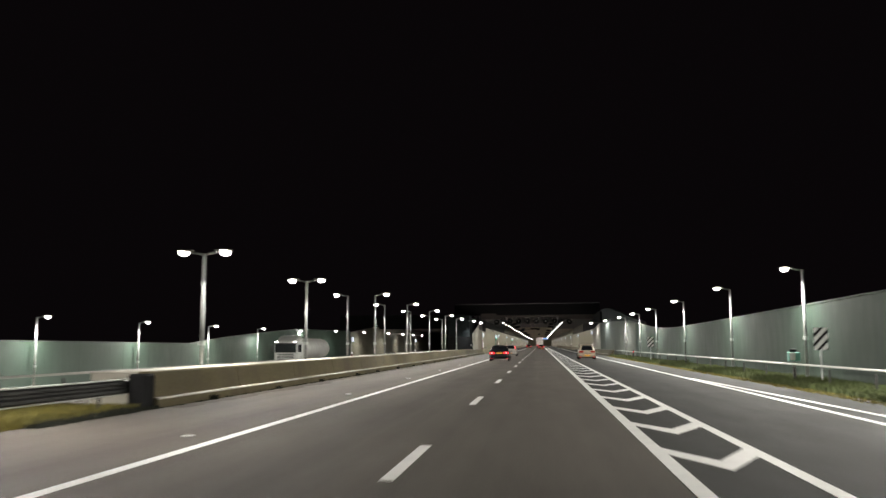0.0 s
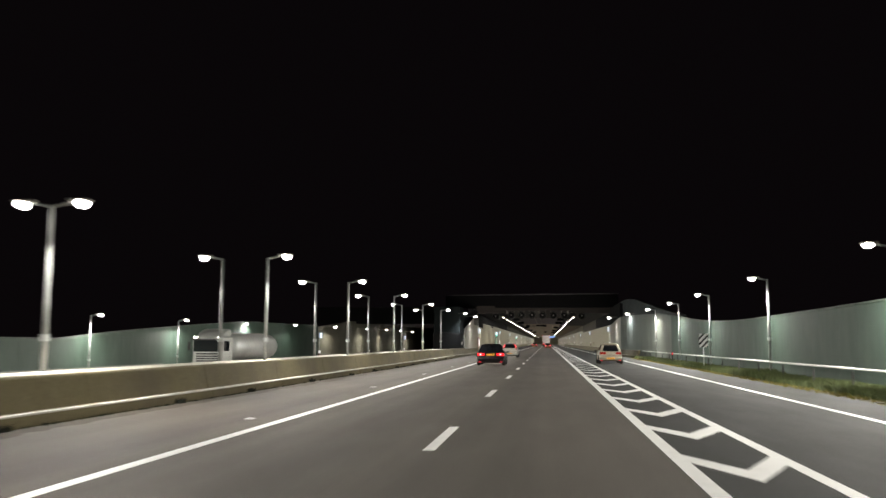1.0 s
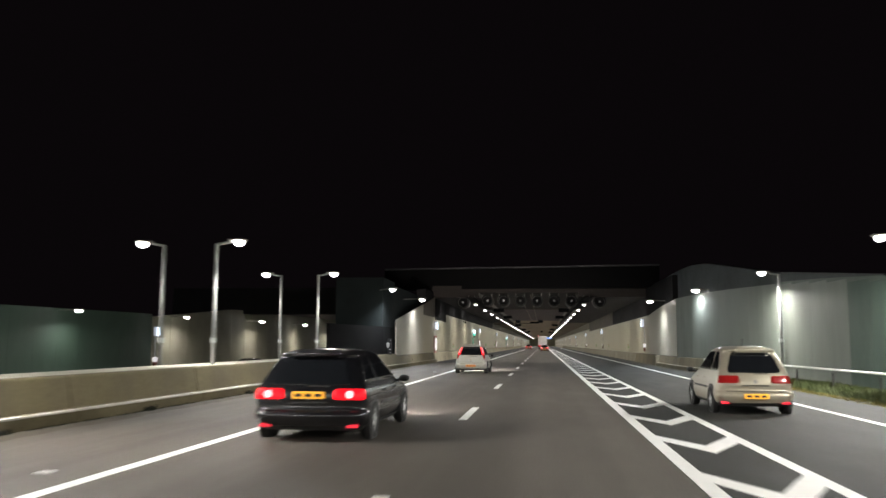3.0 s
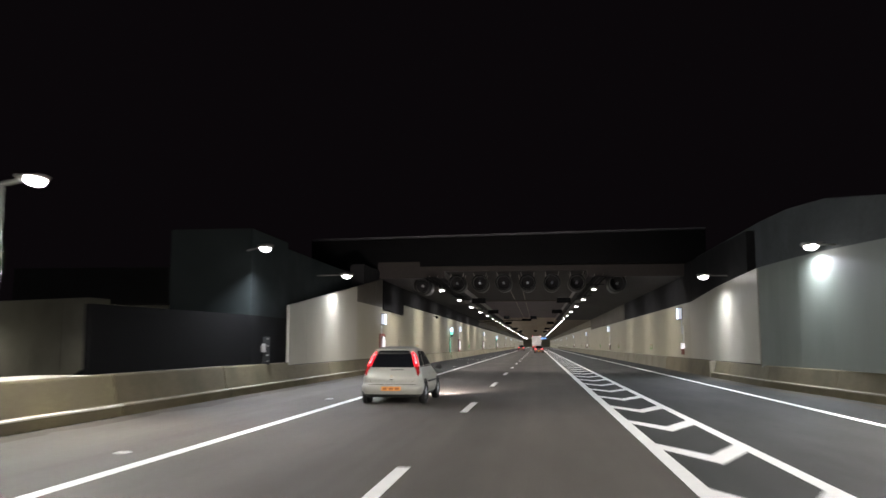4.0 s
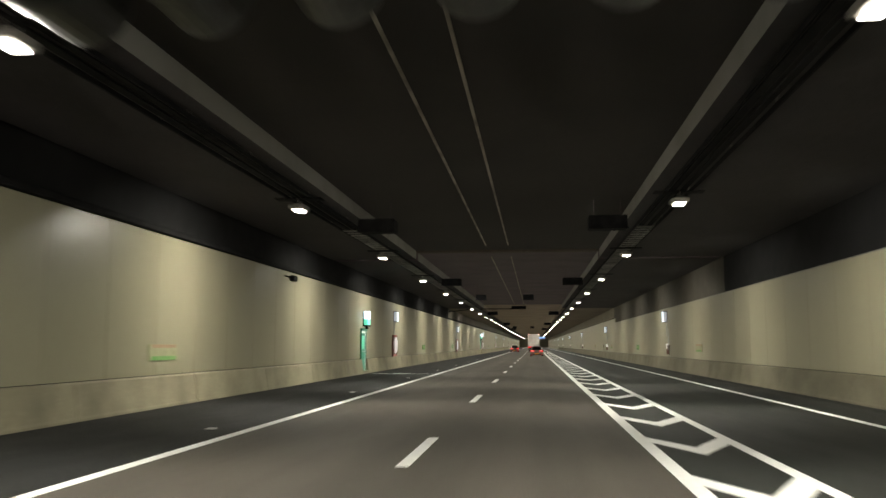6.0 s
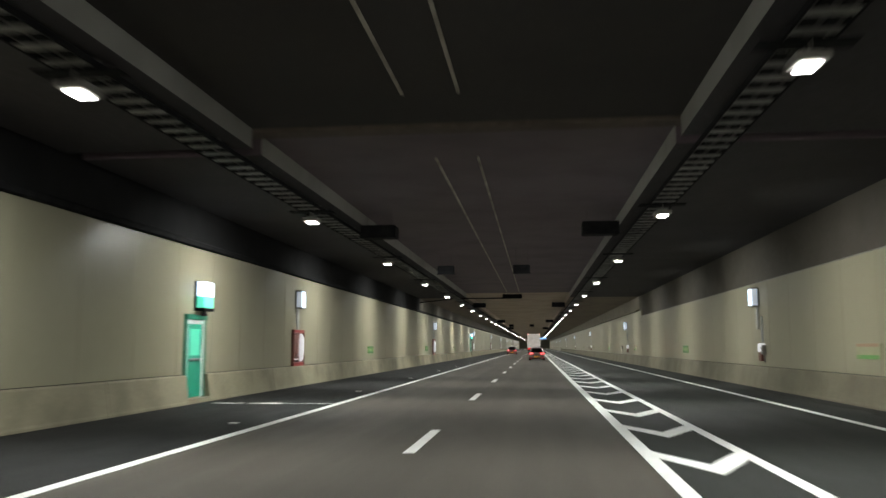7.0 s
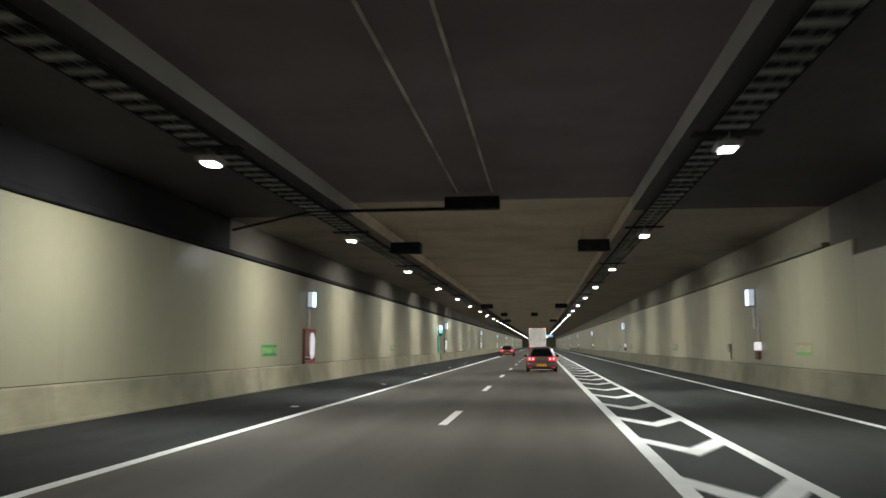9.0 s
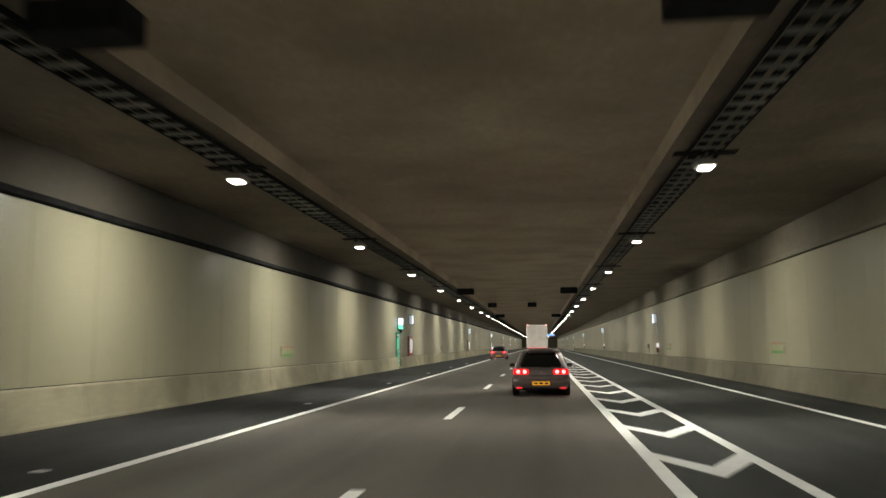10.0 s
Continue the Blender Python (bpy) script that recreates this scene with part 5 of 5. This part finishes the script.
    # lights
    if tall:
        inner = lambda h: S_RR + lerp_at([(0.48, 1.9), (0.55, 1.2), (0.65, 0.5), (0.90, 1.2)], h)
        outer = lambda h: S_RR + lerp_at([(0.49, 2.2), (0.55, 3.2), (0.66, 3.7), (0.80, 3.3), (0.91, 2.0)], h)
        core_in, core_out = (lambda h: inner(h) + 1.0), (lambda h: outer(h) - 1.2)
        for lo, hi, cells, mat, text, up in ((0.655, 0.90, (inner, outer), "tail_red" if lit else "tail_dim", "tall lit red tail light", 0.016),
                                             (0.48, 0.65, (inner, outer), "tail_dim", "dark red lower lens", 0.014),
                                             (0.69, 0.85, (core_in, core_out), "tail_hot" if lit else "tail_dim", "glowing bulb", 0.022)):
            word = {"tail_hot": "bulb"}.get(mat, "tail_light" if lo > 0.6 else "lower_lens")
            part(word, patch(lo, hi, *cells, up, 10, 5, 0.25), mat, body, text, smooth=True)
            part(word, patch(lo, hi, flip(cells[1]), flip(cells[0]), up, 10, 5, 0.25), mat, body, text, smooth=True)
        seam = lambda h: S_RR + lerp_at([(0.37, -0.3), (0.48, 1.2)], h)
        part("tailgate_seam", patch(0.37, 0.48, lambda h: seam(h) - 0.03, lambda h: seam(h) + 0.03, 0.002, 6, 1), "trim", body)
        part("tailgate_seam", patch(0.37, 0.48, lambda h: flip(seam)(h) - 0.03, lambda h: flip(seam)(h) + 0.03, 0.002, 6, 1), "trim", body)
    else:
        wide = 2.0
        inner, outer = (lambda h: S_RR - wide), (lambda h: S_RR + 3.2)
        part("tail_light", patch(0.455, 0.565, inner, outer, 0.016, 8, 12, 0.35), "tail_red" if lit else "tail_dim", body, "lit red tail light", smooth=True)
        part("tail_light", patch(0.455, 0.565, flip(outer), flip(inner), 0.016, 8, 12, 0.35), "tail_red" if lit else "tail_dim", body, "lit red tail light", smooth=True)
        if lit:
            for sgn in (1, -1):
                for f in ((0.57, 0.80) if lights == "round" else (0.72,)):
                    yy = on_skin(0.51, S_RR / 2 + sgn * f * 5.1 if f < 0.7 else S_RR / 2 + sgn * (f * 6.2)).y
                    part("bulb", rod((sgn * hw * f, yy - 0.045, 0.51 * height), (sgn * hw * f, yy + 0.05, 0.51 * height), 0.060 if lights == "round" else 0.06, n=18), "tail_hot", body, "glowing round bulb")
        part("roof_spoiler", patch(0.925, 0.955, lambda h: 0.2, lambda h: S_RR - 0.2, 0.05, 3, 12, 0.3), paint, body, smooth=True)
    if lit:
        for sgn in (1, -1):
            lens = on_skin(0.44, S_F - 2.0 if sgn > 0 else S_FL + 2.0)
            part("head_light", rod(lens - Vector((0, 0.06, 0)), lens + Vector((0, 0.02, 0)), 0.09, 0.08, 16), "head_light", body, "lit head light")
            d = bpy.data.lights.new("head_light_beam", "SPOT")
            d.energy, d.color, d.spot_size, d.spot_blend, d.shadow_soft_size = 5600.0 if tall else 1500.0, (1.0, 0.93, 0.83), radians(76), 1.0, 0.08
            beam = new("head_light_beam", d)
            beam.parent = root
            beam.matrix_basis = Matrix.Translation(lens + Vector((0, 0.08, 0))) @ Euler((radians(90 - (5 if tall else 10)), 0, 0)).to_matrix().to_4x4()
    part("plate", boxes((-0.26, 0.26, rear_y(plate_at) - 0.055, rear_y(plate_at) - 0.02, plate_at * height - 0.055, plate_at * height + 0.055), bevel=0.006), plate, body, "yellow number plate")
    for i in range(3):
        x = -0.16 + 0.16 * i
        part("plate_bar", boxes((x - 0.055, x + 0.055, rear_y(plate_at) - 0.059, rear_y(plate_at) - 0.054, plate_at * height - 0.025, plate_at * height + 0.025)), "trim" if plate == "plate" else "plate_ink", body)
    for sgn in (1, -1) if lights != "pillar" else ():
        part("reflector", boxes((sgn * hw * 0.76 - 0.09, sgn * hw * 0.76 + 0.09, rear_y(0.17) - 0.012, rear_y(0.17) + 0.06, 0.155 * height, 0.19 * height), bevel=0.008), "reflector" if lights != "pillar" else "tail_dim", body, "red bumper reflector")
    part("badge", rod((0, rear_y(0.48) - 0.045, 0.48 * height), (0, rear_y(0.48) - 0.02, 0.48 * height), 0.045, n=18), "steel_dull" if lights != "pillar" else "paint_silver", body)
    grip = 0.3 if lights != "pillar" else 0.05
    part("handle_strip", boxes((-grip, grip, rear_y(0.42) - 0.042, rear_y(0.42) - 0.02, 0.415 * height, 0.43 * height), bevel=0.004), "trim", body)
    part("wiper", boxes((-0.02, 0.32, rear_y(0.59) - 0.03, rear_y(0.59) - 0.01, 0.588 * height, 0.60 * height)), "trim", body)
    part("bumper_seam", boxes((-hw * 0.75, hw * 0.75, rear_y(0.34) - 0.035, rear_y(0.34) + 0.0, 0.338 * height, 0.345 * height)), "trim", body)
    # mirrors, side trim, handles
    for sgn in (1, -1):
        bm = boxes((sgn * (hw + 0.10) - 0.09, sgn * (hw + 0.10) + 0.09, 0.655 * length, 0.69 * length, 0.57 * height, 0.65 * height), bevel=0.035)
        tube(bm, (sgn * hw * 0.93, 0.675 * length, 0.58 * height), (sgn * (hw + 0.05), 0.675 * length, 0.60 * height), 0.02, n=8)
        part("mirror", bm, "trim", body)
        part("side_strip", boxes((sgn * hw - 0.012, sgn * hw + 0.012, 0.30 * length, 0.66 * length, 0.36 * height, 0.39 * height), bevel=0.006), "trim", body)
        for f in (0.33, 0.55):
            part("door_handle", boxes((sgn * (hw + 0.008) - 0.018, sgn * (hw + 0.008) + 0.018, f * length, f * length + 0.16, 0.51 * height, 0.525 * height), bevel=0.006), paint, body)
    # wheels
    r = 0.195 * height if shape is TALL else 0.21 * height
    r = max(0.29, min(0.33, r))
    for f in (0.175, 0.80):
        for sgn in (1, -1):
            x = sgn * hw
            part("wheel_arch", rod((x * 0.9, f * length, r * 1.02), (x * 0.997 + sgn * 0.004, f * length, r * 1.02), r * 1.2, n=28), "trim", body)
            bm = bmesh.new()
            nn = 28
            prof = [(0.62 * r, -0.09), (0.9 * r, -0.1), (r, -0.07), (r, 0.07), (0.9 * r, 0.1), (0.62 * r, 0.09)]
            rr = [[bm.verts.new((d, rad * math.cos(math.tau * i / nn), rad * math.sin(math.tau * i / nn))) for i in range(nn)] for rad, d in prof]
            for a, b in zip(rr, rr[1:] + rr[:1]):
                for i in range(nn):
                    bm.faces.new((a[i], a[(i + 1) % nn], b[(i + 1) % nn], b[i]))
            bmesh.ops.recalc_face_normals(bm, faces=bm.faces)
            wheel = part("wheel", bm, "rubber", root, smooth=True, loc=(x - sgn * 0.075, f * length, r))
            bm = rod((-0.05, 0, 0), (0.05, 0, 0), 0.60 * r, n=24)
            part("rim", bm, "steel_dull", wheel)
            for i in range(5):
                a = math.tau * i / 5
                q = bmesh.new()
                tube(q, (sgn * 0.055, 0, 0), (sgn * 0.055, 0.58 * r * math.cos(a), 0.58 * r * math.sin(a)), 0.035, 0.025, 8)
                part("spoke", q, "steel", wheel)
    if shape is TALL:
        part("aerial", rod((0, 0.32 * length, height - 0.01), (0, 0.28 * length, height + 0.18), 0.008, 0.004, 6), "trim", root)
    return root


grey = car("grey_hatchback", "dark grey hatchback with lit round tail lights in the lane", HATCH, 4.25, 1.72, 1.44, "paint_grey", "round")
grey.matrix_basis = pose(0.22, 236.2, 0.0)
white = car("white_compact_car", "white compact car with tall lit tail lights beside the lane line", TALL, 3.74, 1.66, 1.51, "paint_white", "pillar", plate="plate_dim")
white.matrix_basis = pose(-3.87, 98.7, 0.0, 0, 0, -1.0)
black = car("black_estate_car", "black estate car with wide lit tail lights", HATCH, 4.7, 1.84, 1.46, "paint_black", "bar", plate_at=0.50)
black.matrix_basis = pose(-3.8, 68.0, 0.0)
third = car("dark_hatchback", "dark hatchback with lit tail lights farther along the lane", HATCH, 4.2, 1.76, 1.50, "paint_grey", "bar")
third.matrix_basis = pose(-4.3, 300.0, 0.0)
silver = car("silver_hatchback", "silver hatchback with dim tail lights in the exit lane", TALL, 4.0, 1.72, 1.52, "paint_silver", "bar", lit=False)
silver.matrix_basis = pose(4.6, 74.5, 0.0)
oncoming = car("dark_oncoming_car", "dark car on the oncoming carriageway behind the barrier", HATCH, 4.4, 1.8, 1.5, "paint_black", "bar", lit=False)
oncoming.matrix_basis = pose(-19.0, 92.0, OPP + 0.15, 0, 0, 180)
copy_thing(oncoming, pose(-23.0, 120.0, OPP + 0.27, 0, 0, 180))
copy_thing(oncoming, pose(-19.2, 137.0, OPP + 0.15, 0, 0, 180))


def wheel_part(root, x, y, r, w):
    q = part("wheel", rod((-w / 2, 0, 0), (w / 2, 0, 0), r, n=26), "rubber", root, loc=(x, y, r))
    part("rim", rod((-w / 2 - 0.01, 0, 0), (w / 2 + 0.01, 0, 0), r * 0.55, n=20), "steel_dull", q)


def trailer_truck():
    root = thing("box_truck", (0, 0, 0), "tall pale box trailer truck with red top lamps", "truck")
    box_ = part("cargo_box", boxes((-1.27, 1.27, 0.03, 13.5, 1.2, 4.0), bevel=0.03), "white", root, "pale grey cargo box")
    for s in (-1, 1):
        d = part("rear_door", boxes((min(0.01 * s, 1.22 * s), max(0.01 * s, 1.22 * s), -0.01, 0.03, 1.26, 3.92), bevel=0.012), "truck_door", box_)
        for x in (0.22, 0.85):
            part("lock_bar", rod((s * x, -0.035, 1.22), (s * x, -0.035, 3.95), 0.018, n=8), "steel", d)
            part("lock_handle", boxes((min(s * x, s * x + 0.3), max(s * x, s * x + 0.3), -0.05, -0.02, 1.75, 1.80)), "steel", d)
        for z in (1.5, 2.3, 3.1, 3.7):
            part("hinge", boxes((min(s * 1.1, s * 1.26), max(s * 1.1, s * 1.26), -0.03, -0.01, z, z + 0.08)), "steel_dull", d)
        part("top_lamp", boxes((s * 1.12 - 0.09, s * 1.12 + 0.09, -0.06, 0.03, 3.93, 4.04), bevel=0.015), "tail_hot", box_, "small red corner lamp")
        part("tail_light", boxes((s * 0.95 - 0.26, s * 0.95 + 0.26, -0.02, 0.08, 0.92, 1.08), bevel=0.02), "tail_red", root, "lit red tail light")
        part("mud_flap", boxes((s * 0.95 - 0.3, s * 0.95 + 0.3, 1.5, 1.52, 0.25, 0.85)), "rubber", root)
    part("light_bar", boxes((-1.25, 1.25, 0.0, 0.1, 0.85, 1.15), bevel=0.02), "trim", root)
    part("warning_strip", boxes((-1.2, 1.2, -0.02, 0.03, 1.14, 1.2)), "reflector", root, "orange red reflecting strip")
    part("underrun_bar", boxes((-1.2, 1.2, 0.2, 0.3, 0.42, 0.56), bevel=0.02), "steel_dull", root)
    part("chassis", boxes((-0.5, 0.5, 0.3, 13.0, 0.85, 1.2)), "trim", root)
    part("plate", boxes((-0.26, 0.26, -0.03, 0.0, 0.9, 1.02)), "plate", root)
    for y in (2.2, 3.5, 4.8):
        for s in (-1, 1):
            wheel_part(root, s * 1.02, y, 0.5, 0.4)
    part("cab", boxes((-1.22, 1.22, 14.0, 16.2, 0.7, 3.7), bevel=0.12), "white", root, "truck cab")
    for y in (12.6, 15.4):
        for s in (-1, 1):
            wheel_part(root, s * 1.02, y, 0.5, 0.35)
    return root


M["truck_door"] = material("truck_door_paint", (0.52, 0.49, 0.46), 0.5, stains=0.4, stain_scale=1.5)
trailer_truck().matrix_basis = pose(-0.25, 314.0, 0.0)


def tanker():
    """Nose at y = 0, its length towards +y."""
    root = thing("tanker_truck", (0, 0, 0), "white tanker truck with a silver tank on the oncoming carriageway", "truck")
    cab = part("cab", boxes((-1.22, 1.22, 0.0, 2.2, 0.55, 3.05), bevel=0.16), "cab_paint", root, "white truck cab")
    bm = bmesh.new()
    # deflector: rises and rounds off towards the tank
    rows = []
    for y, w, z in ((0.35, 0.95, 3.04), (0.6, 1.02, 3.22), (1.0, 1.05, 3.42), (1.5, 1.05, 3.55), (2.15, 1.02, 3.6)):
        rows.append([bm.verts.new(c) for c in ((-w, y, 3.0), (-w, y, z - 0.08), (-w + 0.2, y, z), (w - 0.2, y, z), (w, y, z - 0.08), (w, y, 3.0))])
    for a, b in zip(rows, rows[1:]):
        for i in range(5):
            bm.faces.new((a[i], a[i + 1], b[i + 1], b[i]))
    bm.faces.new(rows[0][::-1])
    bm.faces.new(rows[-1])
    bmesh.ops.recalc_face_normals(bm, faces=bm.faces)
    part("roof_deflector", bm, "cab_paint", cab)
    part("windscreen", boxes((-1.08, 1.08, -0.02, 0.03, 1.85, 2.72), bevel=0.02), "glass", cab)
    part("sun_visor", boxes((-1.1, 1.1, -0.14, 0.02, 2.72, 2.84), bevel=0.03), "trim", cab)
    part("grille", boxes((-0.85, 0.85, -0.02, 0.02, 0.95, 1.75), bevel=0.02), "trim", cab)
    part("bumper", boxes((-1.22, 1.22, -0.08, 0.1, 0.45, 0.72), bevel=0.05), "cab_paint", cab)
    for i in range(4):
        part("slat", boxes((-0.83, 0.83, -0.045, -0.015, 1.02 + i * 0.18, 1.10 + i * 0.18), bevel=0.01), "cab_paint", cab)
    for s in (-1, 1):
        part("head_light", boxes((s * 0.97 - 0.16, s * 0.97 + 0.16, -0.05, 0.04, 0.76, 0.94), bevel=0.04), "head_light", cab, "lit head light")
        part("side_window", boxes((s * 1.22 - 0.012, s * 1.22 + 0.012, 0.3, 1.35, 1.9, 2.65)), "glass", cab)
        part("door_line", boxes((s * 1.22 - 0.008, s * 1.22 + 0.008, 1.45, 1.47, 0.8, 2.8)), "trim", cab)
        part("step", boxes((s * 1.15 - 0.1, s * 1.15 + 0.1, 0.4, 1.2, 0.5, 0.6), bevel=0.02), "trim", cab)
        part("mirror", boxes((s * 1.42 - 0.08, s * 1.42 + 0.08, -0.05, 0.05, 1.95, 2.6), bevel=0.03), "trim", cab)
        part("roof_lamp", boxes((s * 0.95 - 0.13, s * 0.95 + 0.13, -0.04, 0.06, 2.88, 2.98), bevel=0.03), "head_light", cab, "lit roof lamp")
    n = 28
    bm = bmesh.new()
    rings = []
    for r, y in ((0.6, 3.0), (1.05, 3.12), (1.15, 3.35), (1.15, 13.0), (1.05, 13.25), (0.6, 13.4)):
        rings.append([bm.verts.new((r * 1.05 * math.cos(math.tau * i / n), y, 2.2 + r * 0.95 * math.sin(math.tau * i / n))) for i in range(n)])
    for a, b in zip(rings, rings[1:]):
        for i in range(n):
            bm.faces.new((a[i], a[(i + 1) % n], b[(i + 1) % n], b[i]))
    bm.faces.new(rings[0])
    bm.faces.new(rings[-1])
    bmesh.ops.recalc_face_normals(bm, faces=bm.faces)
    tank = part("tank", bm, "tank", root, "silver cylindrical tank", smooth=True)
    part("walkway", boxes((-0.3, 0.3, 3.6, 12.8, 3.28, 3.36), bevel=0.01), "steel_dull", tank)
    part("chassis", boxes((-0.5, 0.5, 1.8, 13.2, 0.7, 1.15)), "trim", root)
    part("side_guard", boxes((0.9, 1.15, 5.2, 8.0, 0.5, 1.05), bevel=0.02), "red", root)
    part("side_locker", boxes((0.85, 1.2, 8.2, 9.3, 0.45, 1.0), bevel=0.02), "white", root)
    for y in (1.2, 4.2, 10.0, 11.2, 12.4):
        for s in (-1, 1):
            wheel_part(root, s * 1.02, y, 0.5, 0.36)
    return root


M["cab_paint"] = material("cab_paint", (0.36, 0.37, 0.35), 0.45, stains=0.3, stain_scale=1.2)
M["tank"] = material("brushed_tank", (0.36, 0.37, 0.35), 0.35, metal=0.2, stains=0.3, stain_scale=0.8)
tanker().matrix_basis = pose(-25.7, 73.0, OPP + 0.34)
